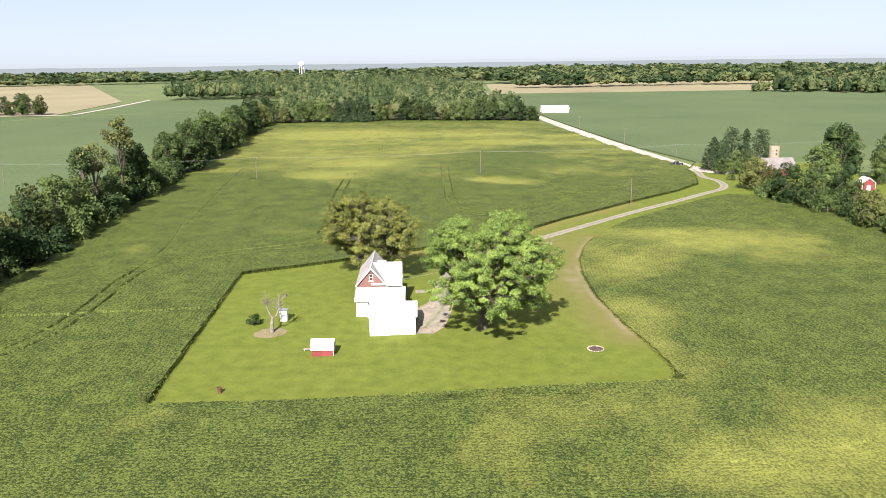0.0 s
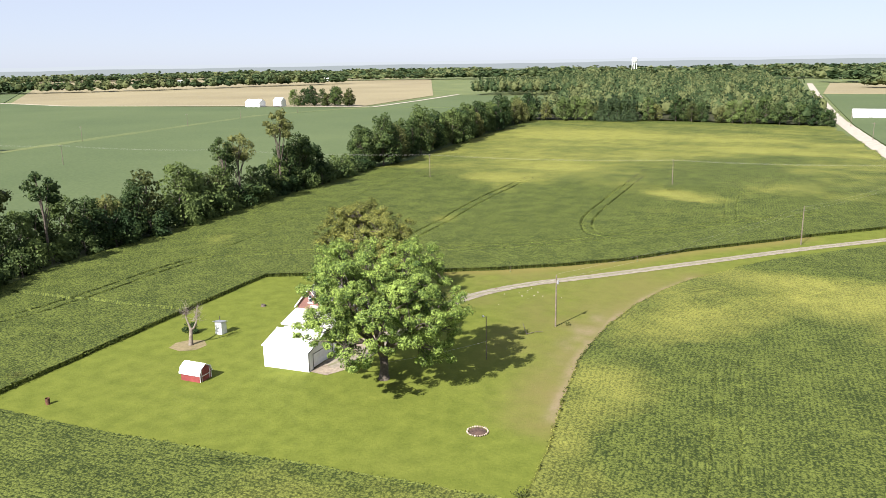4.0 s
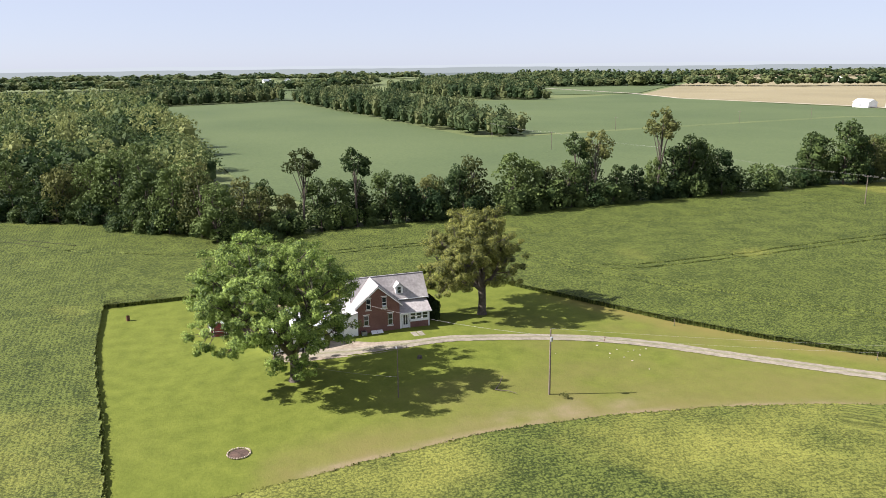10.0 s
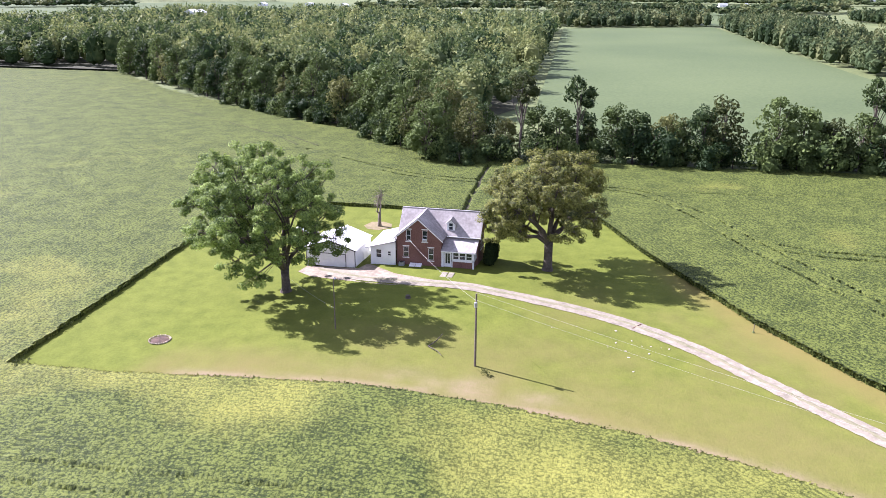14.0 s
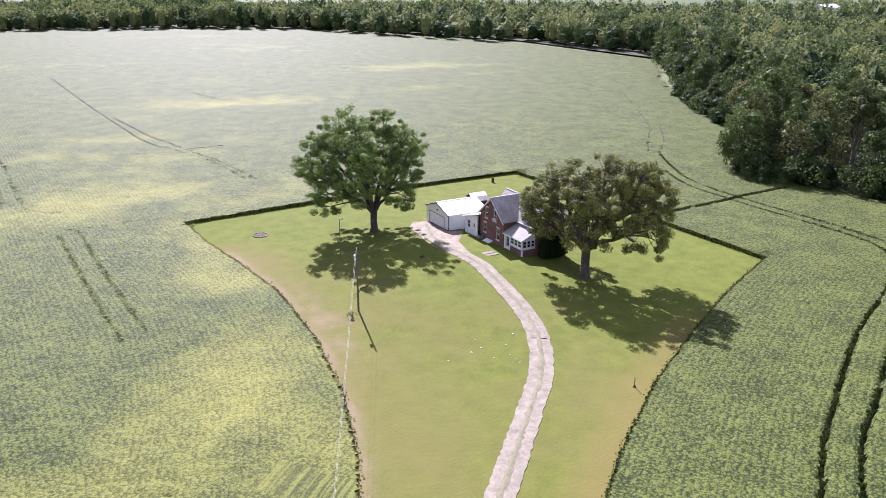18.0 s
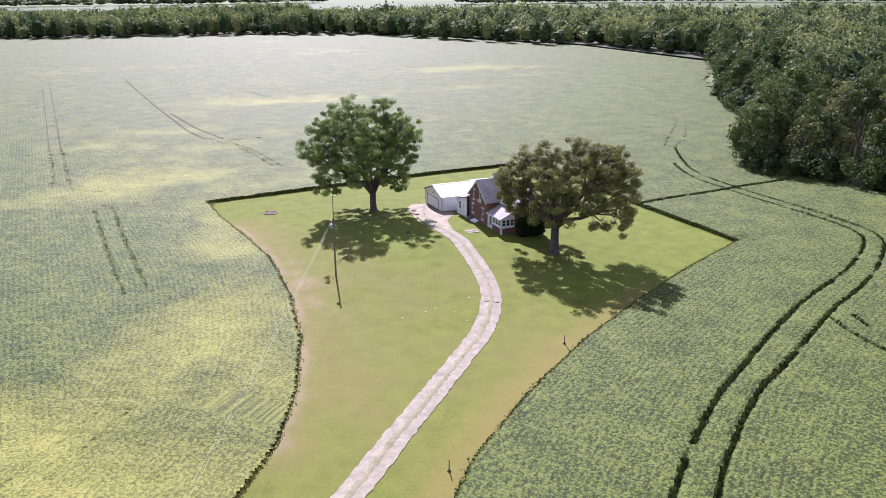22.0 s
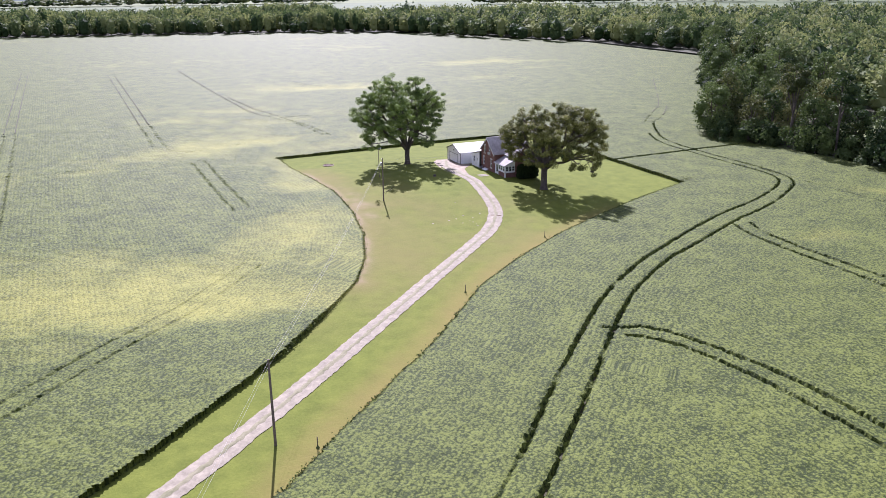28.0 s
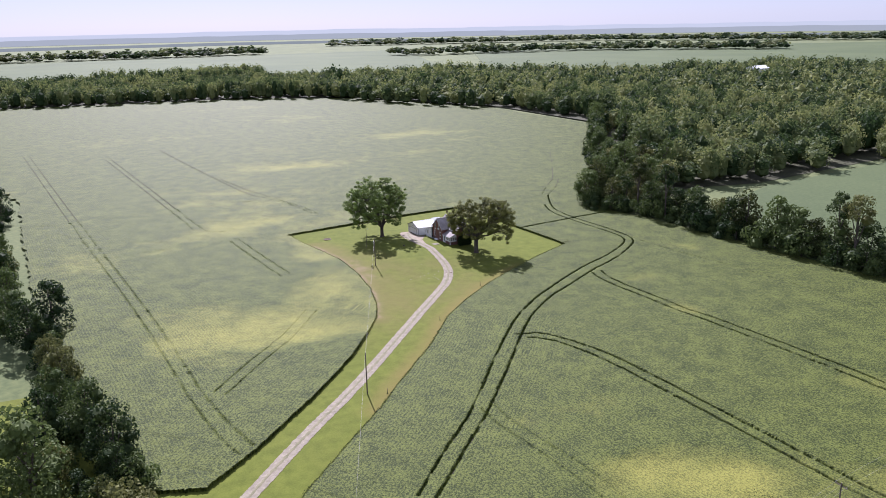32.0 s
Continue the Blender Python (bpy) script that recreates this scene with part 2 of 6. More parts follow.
LEAF_YEW = material("dark_shrub_leaves", (0.008, 0.016, 0.006), (0.026, 0.040, 0.012), grain=2.0, patch=0.5, rough=0.9, island=0.4, spec=0.08)
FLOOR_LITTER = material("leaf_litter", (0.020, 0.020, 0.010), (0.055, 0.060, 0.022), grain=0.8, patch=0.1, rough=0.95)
BARK = material("grey_bark", (0.040, 0.032, 0.025), (0.135, 0.112, 0.088), grain=3.0, patch=0.5, rough=0.95, bump=1.0)
PALE_BARK = material("bleached_dead_wood", (0.20, 0.17, 0.14), (0.46, 0.42, 0.36), grain=3.0, patch=0.5, rough=0.9, bump=0.7)


# ---- builders ----
def part(name, bm, mat, parent=None, label="", smooth=False):
    """Links a bmesh or mesh as one object, under a thing if given."""
    if isinstance(bm, bmesh.types.BMesh):
        me = bpy.data.meshes.new(name)
        bmesh.ops.recalc_face_normals(bm, faces=bm.faces)
        bm.to_mesh(me)
        bm.free()
    else:
        me = bm
    if not me.materials:
        me.materials.append(mat)
    if smooth:
        me.polygons.foreach_set("use_smooth", np.ones(len(me.polygons), dtype=bool))
    ob = new(name, me)
    ob.parent = parent
    if label:
        ob["label"] = label
    return ob


def thing(name, place=(0, 0, 0), label="", category="", group="", kind="", turn=0.0):
    ob = new(name)
    ob.matrix_world = pose(*place, 0, 0, turn)
    return tagged(ob, label, category, group, kind)


def quads_mesh(name, verts, faces, mat=None, smooth=False):
    """A mesh from an array of vertices and an array of quads."""
    me = bpy.data.meshes.new(name)
    verts, faces = np.asarray(verts, np.float32), np.asarray(faces, np.int32)
    k = faces.shape[1]
    me.vertices.add(len(verts))
    me.vertices.foreach_set("co", verts.ravel())
    me.loops.add(faces.size)
    me.loops.foreach_set("vertex_index", faces.ravel())
    me.polygons.add(len(faces))
    me.polygons.foreach_set("loop_start", np.arange(len(faces), dtype=np.int32) * k)
    me.polygons.foreach_set("use_smooth", np.full(len(faces), smooth))
    me.update(calc_edges=True)
    if mat:
        me.materials.append(mat)
    return me


def box(bm, x0, x1, y0, y1, z0, z1):
    v = [bm.verts.new(p) for p in ((x0, y0, z0), (x1, y0, z0), (x1, y1, z0), (x0, y1, z0), (x0, y0, z1), (x1, y0, z1), (x1, y1, z1), (x0, y1, z1))]
    for q in ((3, 2, 1, 0), (4, 5, 6, 7), (0, 1, 5, 4), (1, 2, 6, 5), (2, 3, 7, 6), (3, 0, 4, 7)):
        bm.faces.new([v[i] for i in q])
    return bm


def boxes(*sizes):
    bm = bmesh.new()
    for s in sizes:
        box(bm, *s)
    return bm


def prism(points, along, a, b):
    """A solid: an outline in the plane across axis `along`, drawn out from a to b."""
    bm = bmesh.new()
    put = {"x": lambda p, s: (s, p[0], p[1]), "y": lambda p, s: (p[0], s, p[1]), "z": lambda p, s: (p[0], p[1], s)}[along]
    r0 = [bm.verts.new(put(p, a)) for p in points]
    r1 = [bm.verts.new(put(p, b)) for p in points]
    bm.faces.new(r0)
    bm.faces.new(r1[::-1])
    for i in range(len(points)):
        j = (i + 1) % len(points)
        bm.faces.new((r0[i], r0[j], r1[j], r1[i]))
    return bm


def tube(bm, pts, radii, sides=8, caps=True):
    """A tapered round bar through points."""
    rings = []
    pts = [Vector(p) for p in pts]
    for i, p in enumerate(pts):
        d = (pts[min(i + 1, len(pts) - 1)] - pts[max(i - 1, 0)]).normalized()
        u = d.orthogonal().normalized() if i == 0 else (u - d * u.dot(d)).normalized()
        w = d.cross(u)
        rings.append([bm.verts.new(p + (u * math.cos(a) + w * math.sin(a)) * radii[i]) for a in (2 * math.pi * k / sides for k in range(sides))])
    for r0, r1 in zip(rings, rings[1:]):
        for k in range(sides):
            bm.faces.new((r0[k], r0[(k + 1) % sides], r1[(k + 1) % sides], r1[k]))
    if caps:
        bm.faces.new(rings[0][::-1])
        bm.faces.new(rings[-1])
    return bm


def value_noise(x, y, size, seed):
    """Smooth noise from 0 to 1 with features of that size."""
    g = np.random.default_rng(seed).random((256, 256))
    u, v = np.asarray(x) / size + 500.3, np.asarray(y) / size + 500.7
    i, j = np.floor(u).astype(int), np.floor(v).astype(int)
    a, b = u - i, v - j
    a, b = a * a * (3 - 2 * a), b * b * (3 - 2 * b)
    i0, i1, j0, j1 = i % 256, (i + 1) % 256, j % 256, (j + 1) % 256
    return (g[i0, j0] * (1 - a) + g[i1, j0] * a) * (1 - b) + (g[i0, j1] * (1 - a) + g[i1, j1] * a) * b


def inside(x, y, poly):
    x, y = np.asarray(x, float), np.asarray(y, float)
    res = np.zeros(x.shape, bool)
    for (x0, y0), (x1, y1) in zip(poly, poly[1:] + poly[:1]):
        if y0 != y1:
            res ^= ((y0 > y) != (y1 > y)) & (x < (x1 - x0) * (y - y0) / (y1 - y0) + x0)
    return res


def way_off(x, y, line):
    """Distance to a line of points."""
    best = np.full(np.shape(x), 1e9)
    for (x0, y0), (x1, y1) in zip(line, line[1:]):
        dx, dy = x1 - x0, y1 - y0
        t = np.clip(((x - x0) * dx + (y - y0) * dy) / (dx * dx + dy * dy), 0, 1)
        best = np.minimum(best, np.hypot(x - x0 - t * dx, y - y0 - t * dy))
    return best


def rounded(line, steps=6):
    """A Catmull-Rom line through points."""
    p = [np.array(q, float) for q in (line[0], *line, line[-1])]
    out = []
    for a, b, c, d in zip(p, p[1:], p[2:], p[3:]):
        for k in range(steps):
            t = k / steps
            out.append(tuple(0.5 * (2 * b + (c - a) * t + (2 * a - 5 * b + 4 * c - d) * t * t + (3 * b - a - 3 * c + d) * t**3)))
    return out + [tuple(p[-1])]


def rise(x, y):
    """The height of the land: a low swell under the house, flat beyond."""
    return 1.7 * np.exp(-((np.asarray(x) - 6) ** 2 + (np.asarray(y) - 152) ** 2) / 648.0)


# ---- the land ----
YARD = [(-41, 103.9), (-22, 104.5), (-4, 105.8), (15, 107.6), (37.0, 109.2), (36.2, 122), (34.3, 135), (32.8, 151), (33.5, 168), (35.5, 182), (39.4, 195.5), (43.6, 205), (51.6, 216.3), (60, 227),
        (74, 241.3), (91.5, 257.3), (103, 266), (112, 262), (118, 243), (126, 210), (170, 205), (170, 345), (119, 348), (113, 335), (109, 332), (107, 312), (101, 291), (88.5, 276), (65, 254.7), (56, 245.6), (40, 230.3),
        (27, 215.6), (16, 206.7), (3, 197.9), (-11, 190.3), (-25, 183), (-43, 175.2)]
HOME = [(-89, 146), (-97, 134), (-126, 99), (-143, 65), (-200, -12), (-262, -80), (-264, -226), (-200, -391), (-114, -464), (107, -514), (330, -554), (330, -300), (150, -140), (126, -20), (124, 120), (122, 205),
        (126, 210), (118, 243), (113, 262), (112, 300), (113, 335), (108, 360), (100, 420), (94, 500), (84, 600), (-26, 622), (-118, 612), (-110, 480), (-102, 372), (-105, 320), (-98, 245), (-95, 200), (-93, 165)]
TRACKS = [rounded(t) for t in (
    [(70.5, 289), (58.5, 278), (46.5, 267), (31, 251), (16, 235), (6.2, 225.9), (-5.6, 217.6), (-13.6, 213.7), (-22.2, 209.2), (-32.3, 204), (-40.2, 200.7), (-49.4, 196.4), (-58.1, 191), (-64.3, 186.3), (-67.6, 180.5), (-69, 170), (-68.8, 150), (-70.2, 135), (-75, 123), (-85, 107)],
    [(72.5, 286.5), (62, 276.5), (49, 264.8), (34, 248.5), (19.2, 233.1), (9.5, 224.2), (-1.4, 216.3), (-8.9, 212), (-16.7, 207.6), (-26.9, 202.2), (-34.5, 198.7), (-43.5, 195.2), (-54.6, 189.5), (-62, 184.2), (-65.2, 179), (-66, 169.5), (-65.8, 150), (-67.2, 134.6), (-72.4, 122)],
    [(19, 236.2), (13.6, 238.6), (10.4, 244.6), (7.8, 254), (6.6, 266), (6.2, 305), (6.4, 345), (6.6, 363)], [(17.6, 239.4), (15.4, 241.2), (12.6, 246.4), (10.8, 255), (9.7, 268), (9.3, 305), (9.5, 345)],
    [(-33, 206.8), (-31, 213), (-30.4, 222), (-31, 243), (-32.4, 264), (-33.2, 292), (-33, 330)], [(-29.8, 205.7), (-28.2, 211), (-27.5, 220), (-28, 243), (-29.3, 266), (-30.2, 292), (-30, 330)],
    [(43.7, 264.8), (44.6, 271.7), (44, 280.5), (42.8, 297), (42.9, 312)], [(47.2, 265.6), (47.8, 272), (47.1, 281), (46.2, 297), (46.4, 312)],
    [(95.2, 258), (97, 247.8), (98.4, 227), (99.3, 190), (102.1, 134.7), (106.2, 68.4), (110.9, -20), (118.4, -162)], [(92, 256), (94, 243.2), (95.4, 225.8), (96.2, 191), (99, 136.6), (103, 69), (107.7, -18), (115, -162)],
    [(93, 229.6), (82.6, 218.4), (70, 205.2), (58.4, 190.6)], [(91, 232), (80.6, 220.8), (68, 207.6), (56.2, 192.8)],
    [(-42.4, 148.7), (-53, 147.7), (-63, 147.3), (-72, 146.4), (-85, 146)],
    [(-68.5, 168), (-68, 200), (-72.5, 231)], [(-71, 231), (-78, 307), (-82, 356)],
    [(-84, 104), (-100, 86.7), (-115, 70), (-160, 6)], [(76, -125), (71, -20), (67.5, 56), (66.4, 84)], [(73, -125), (68, -20), (64.6, 56), (63, 84)],
    [(41, -136), (35.6, -43), (30, 26), (25.1, 42), (20.1, 61), (17.6, 82)], [(32, -16.6), (27.3, 19), (21.2, 48.4), (17.8, 65.5), (15.6, 84)], [(63, 84.5), (58.8, 90), (54, 89.5), (47.8, 86), (40, 84.4), (33, 85.4)],
    [(58.4, 108), (56.6, 140), (55.4, 158)], [(55.2, 106), (53.4, 138), (52.2, 157)], [(-3.5, -66), (-10, -39), (-27, -24)], [(-85, 107), (-98, 95), (-111, 80)])]


CLEAR, DITCH = (0, 1, 2, 3, 4, 5, 12), 12


def canopy(name, poly, holes, xs, ys, mat, seed, label):
    """A standing crop over a stretch of a field: a thick uneven sheet with wheel tracks pressed into it and a leafy edge."""
    gx, gy = np.meshgrid(xs, ys, indexing="ij")
    step = xs[1] - xs[0]
    rng = np.random.default_rng(seed)
    jx, jy = gx + rng.uniform(-0.3, 0.3, gx.shape) * step, gy + rng.uniform(-0.3, 0.3, gx.shape) * step
    cx, cy = (gx[:-1, :-1] + gx[1:, 1:]) / 2, (gy[:-1, :-1] + gy[1:, 1:]) / 2
    keep = inside(cx, cy, poly)
    for h in holes:
        keep &= ~inside(cx, cy, h)
    low = np.zeros(gx.shape)
    if step < 1:
        for k, t in enumerate(TRACKS):
            near = way_off(jx, jy, t)
            depth = np.clip((value_noise(jx, jy, 3.0, seed + 7) - 0.12) * 8, 0.3, 1) if k in CLEAR else 0.12 + 0.32 * value_noise(jx, jy, 2.0, seed + 8)
            low = np.maximum(low, np.clip(((0.5 if k == DITCH else 0.235) - near) / 0.07, 0, 1) * depth)
    grown = stature(jx, jy)
    bumps = value_noise(jx, jy, 1.1, seed) * 0.09 + 0.04 + value_noise(jx, jy, 6.0, seed + 1) * 0.10 + rng.uniform(-0.07, 0.07, gx.shape) + 0.06
    z = rise(jx, jy) + (0.5 + bumps) * grown * (1 - low) - 0.08 * low
    n = gx.size
    ids = np.arange(n).reshape(gx.shape)
    ci, cj = np.nonzero(keep)
    faces = np.stack([ids[ci, cj], ids[ci + 1, cj], ids[ci + 1, cj + 1], ids[ci, cj + 1]], 1)
    verts = np.stack([jx.ravel(), jy.ravel(), z.ravel()], 1)
    foot = verts.copy()
    foot[:, 2] = rise(foot[:, 0], foot[:, 1]) - 0.1
    pad = np.pad(keep, 1, constant_values=True)
    skirts = []
    for di, dj, a, b in () if step > 1 else ((-1, 0, (0, 1), (0, 0)), (1, 0, (1, 0), (1, 1)), (0, -1, (0, 0), (1, 0)), (0, 1, (1, 1), (0, 1))):
        ei, ej = np.nonzero(keep & ~pad[1 + di:pad.shape[0] - 1 + di, 1 + dj:pad.shape[1] - 1 + dj])
        p, q = ids[ei + a[0], ej + a[1]], ids[ei + b[0], ej + b[1]]
        skirts.append(np.stack([p, q, q + n, p + n], 1))
    faces = np.concatenate([faces, *skirts])
    used, back = np.unique(faces, return_inverse=True)
    allv = np.concatenate([verts, foot])[used]
    me = quads_mesh(name, allv, back.reshape(faces.shape), mat, True)
    x, y = allv[:, 0], allv[:, 1]
    ripe = ripeness(x, y) * 0.85
    lo = np.concatenate([low.ravel(), np.zeros(n)])[used]
    corner = allv[back.reshape(faces.shape)]
    turn = crop_rows(corner[:, :, 0].mean(1), corner[:, :, 1].mean(1))[:, None]
    across, along = corner[:, :, 0] * np.cos(turn) + corner[:, :, 1] * np.sin(turn), corner[:, :, 1] * np.cos(turn) - corner[:, :, 0] * np.sin(turn)
    for side, reach in () if step > 1 else ((END_ROWS_EAST, 24.0), (END_ROWS_WEST, 30.0)):
        d, run = beside(corner[:, :, 0].mean(1), corner[:, :, 1].mean(1), side)
        sides = (d < reach) & (run > 0)
        d, run = beside(corner[sides, :, 0], corner[sides, :, 1], side)
        across[sides], along[sides] = d, run
    me.attributes.new("rows", "FLOAT_VECTOR", "CORNER").data.foreach_set("vector", np.stack([across, along, 0 * across], -1).astype(np.float32).ravel())
    me.polygons.foreach_set("use_smooth", lo[back.reshape(faces.shape)].max(1) < 0.05)
    me.attributes.new("ripe", "FLOAT", "POINT").data.foreach_set("value", np.clip(ripe - lo * 0.2, 0, 1).astype(np.float32))
    return tagged(new(name, me), label, "crop", kind="stuff")


END_ROWS_EAST = [(37.5, 104), (36.2, 122), (34.3, 135), (32.8, 151), (33.5, 168), (35.5, 182), (39.4, 195.5), (43.6, 205), (51.6, 216.3), (60, 227), (74, 241.3), (93, 258.6)]
END_ROWS_WEST = [(-43, 175.2), (-25, 183), (-11, 190.3), (3, 197.9), (16, 206.7), (27, 215.6), (40, 230.3), (56, 245.6), (65, 254.7), (88.5, 276)]


def beside(x, y, line):
    """Distance to a line, and how far along it the nearest place lies."""
    best, run, gone = np.full(np.shape(x), 1e9), np.zeros(np.shape(x)), 0.0
    for (x0, y0), (x1, y1) in zip(line, line[1:]):
        dx, dy = x1 - x0, y1 - y0
        size = math.hypot(dx, dy)
        t = np.clip(((x - x0) * dx + (y - y0) * dy) / size**2, 0, 1)
        d = np.hypot(x - x0 - t * dx, y - y0 - t * dy)
        run, best = np.where(d < best, gone + t * size, run), np.minimum(best, d)
        gone += size
    return best, np.where((run > 0.5) & (run < gone - 0.5), run, -1.0)


def crop_rows(x, y):
    """The turn of the sown rows: along y in the open field, across it on the south headland."""
    return np.radians(np.where((y < 105) & (x < 40), 90.0, 3.0))


def ripeness(x, y):
    """How far the beans have turned yellow: drifting streaks and some known pale patches."""
    r = value_noise(x, y, 55.0, 3) * 0.5 + value_noise(x * 0.6 + y * 0.2, y, 15.0, 4) * 0.45 + value_noise(x, y * 0.7, 5.0, 5) * 0.3 + value_noise(x, y, 1.8, 6) * 0.16 - 0.82 + 0.32 * np.clip((y - 270) / 70, 0, 1)
    r = r + 0.4 * np.exp(-(way_off(x, y, [(36.5, 116), (33.6, 150), (34.5, 170), (40, 196), (46, 209)]) / 7.0) ** 2)
    for px, py, sx, sy, s in ((72, 198, 16, 12, 0.4), (94, 200, 12, 14, 0.42), (46, 174, 9, 16, 0.5), (42, 145, 6, 14, 0.4), (58, 186, 18, 20, 0.45), (77, 204, 16, 12, 0.35), (62, 209, 9, 7, 0.35), (88, 178, 14, 12, 0.4), (111, 108, 10, 18, 0.35),
                              (-16, 434, 60, 30, 0.42), (-35, 365, 38, 24, 0.5), (48, 454, 40, 26, 0.4), (-4, 497, 70, 26, 0.4), (-38, 218, 9, 6, 0.5), (-45, 325, 20, 12, 0.5), (60, 330, 25, 14, 0.3), (-60, 520, 45, 40, 0.4),
                              (9, 94, 9, 7, 0.4), (25, 100, 12, 6, 0.4), (34, 86, 14, 9, 0.5), (6, 84, 10, 8, 0.35), (52, 82, 14, 12, 0.4), (80, 96, 30, 22, 0.3), (-40, 98, 14, 5, 0.3), (-20, 40, 60, 20, 0.35),
                              (-31, 245, 9, 11, 0.6), (33, 300, 9, 6, 0.6), (24, 310, 9, 8, 0.6), (-20, -37, 40, 12, 0.35), (-130, -110, 40, 20, 0.45), (0, -26, 30, 9, 0.3), (23, 250, 10, 6, 0.2), (-75, 215, 8, 30, 0.3), (-24, 210, 10, 5, 0.35),
                              (67, 148, 22, 14, -0.35), (75, 134, 20, 14, -0.3), (48, 130, 7, 9, -0.25), (-50, 140, 12, 30, -0.25), (-13, 95, 16, 5, -0.25), (-10, 250, 30, 22, -0.3), (60, 288, 26, 14, -0.3), (81, 112, 14, 30, -0.25), (25, 240, 16, 20, -0.3), (45, 262, 18, 14, -0.25)):
        r = r + s * (1.15 if s > 0 else 1.0) * np.exp(-(((x - px) / sx) ** 2 + ((y - py) / sy) ** 2))
    return np.clip((r - 0.1) * 1.4, 0, 0.88)


def stature(x, y):
    """How tall the crop has grown, as a share: stunted where it yellows and along the bare eastern margin of the lawn."""
    return (1 - 0.6 * np.clip(ripeness(x, y) * 1.3, 0, 1)) * (1 - 0.6 * np.exp(-(way_off(x, y, [(34.6, 132), (32.8, 151), (33.5, 168), (35.5, 182), (39.4, 195.5), (44.6, 206)]) / 5.0) ** 2))


def ground_sheet():
    fine = np.arange(-300, 301, 6.0)
    far = np.array([400, 550, 800, 1200, 1800, 2600, 3600, 4850.0])
    xs = np.concatenate([-far[::-1], fine, far])
    gx, gy = np.meshgrid(xs, xs + 100, indexing="ij")
    ids = np.arange(gx.size).reshape(gx.shape)
    faces = np.stack([ids[:-1, :-1], ids[1:, :-1], ids[1:, 1:], ids[:-1, 1:]], -1).reshape(-1, 4)
    me = quads_mesh("ground", np.stack([gx.ravel(), gy.ravel(), (rise(gx, gy) - 0.12).ravel()], 1), faces, SOIL, True)
    tagged(new("ground", me), "flat farmland soil with weedy green cover", "ground", kind="structure")


def flat_area(name, poly, z, mat, label, category, kind="structure", grid=2.0, lift=0.0, fade=None):
    """A sheet that follows the land inside an outline."""
    bm = bmesh.new()
    f = bm.faces.new([bm.verts.new((x, y, 0)) for x, y in poly])
    if grid:
        xs, ys = [p[0] for p in poly], [p[1] for p in poly]
        for axis, lo, hi in ((0, min(xs), max(xs)), (1, min(ys), max(ys))):
            for c in np.arange(lo + grid, hi, grid):
                co, no = ((c, 0, 0), (1, 0, 0)) if axis == 0 else ((0, c, 0), (0, 1, 0))
                bmesh.ops.bisect_plane(bm, geom=bm.verts[:] + bm.edges[:] + bm.faces[:], plane_co=co, plane_no=no)
    for v in bm.verts:
        v.co.z = float(rise(v.co.x, v.co.y)) + z
    for f in bm.faces:
        f.normal_update()
        if f.normal.z < 0:
            f.normal_flip()
        f.smooth = True
    me = bpy.data.meshes.new(name)
    bm.to_mesh(me)
    bm.free()
    me.materials.append(mat)
    return tagged(new(name, me), label, category, kind=kind)


ground_sheet()
lawn = flat_area("lawn", YARD, -0.04, GRASS, "mown bright green lawn round the farmhouse and along the drive", "lawn", grid=1.3)
co = np.empty(len(lawn.data.vertices) * 3, np.float32)
lawn.data.vertices.foreach_get("co", co)
lx, ly = co.reshape(-1, 3)[:, 0], co.reshape(-1, 3)[:, 1]
EASTSIDE = [(34.6, 130), (33.0, 151), (33.6, 168), (35.6, 182), (39.5, 195.6), (43.7, 205)]
WESTSIDE = [(-20, 185.8), (-11, 190.3), (3, 197.9), (16, 206.7), (27, 215.6), (40, 230.3), (56, 245.6), (65, 254.7)]
mottle = value_noise(lx, ly, 5.0, 31)
dry = np.exp(-(way_off(lx, ly, EASTSIDE) / 7.5) ** 2) * 0.7
dry = np.maximum(dry, np.exp(-(((lx - 24) / 12) ** 2 + ((ly - 172) / 26) ** 2)) * 0.6)
dry = np.maximum(dry, 0.42 * np.clip((ly - 148) / 40, 0, 1) * np.clip((lx + 15) / 20, 0, 1) * np.clip((232 - ly) / 30, 0.1, 1))
dry = np.clip(dry * (0.55 + 0.8 * mottle) + 0.25 * (value_noise(lx, ly, 12.0, 32) - 0.35), 0, 1)
orange = np.clip(np.exp(-(way_off(lx, ly, WESTSIDE) / 4.2) ** 2) * (0.62 + 0.4 * value_noise(lx, ly, 3.0, 33)) * np.clip((lx + 24) / 12, 0, 1), 0, 1)
bare = np.exp(-(way_off(lx, ly, EASTSIDE) / 1.5) ** 2) * (0.25 + 0.6 * value_noise(lx, ly, 2.5, 34))
bare = np.maximum(bare, np.exp(-(((lx - 30.5) / 3.0) ** 2 + ((ly - 163) / 15) ** 2)) * (0.6 * value_noise(lx, ly, 2.2, 35)))
for attr, val in (("dry", dry), ("orange", orange), ("bare", np.clip(bare, 0, 1))):
    lawn.data.attributes.new(attr, "FLOAT", "POINT").data.foreach_set("value", val.astype(np.float32))
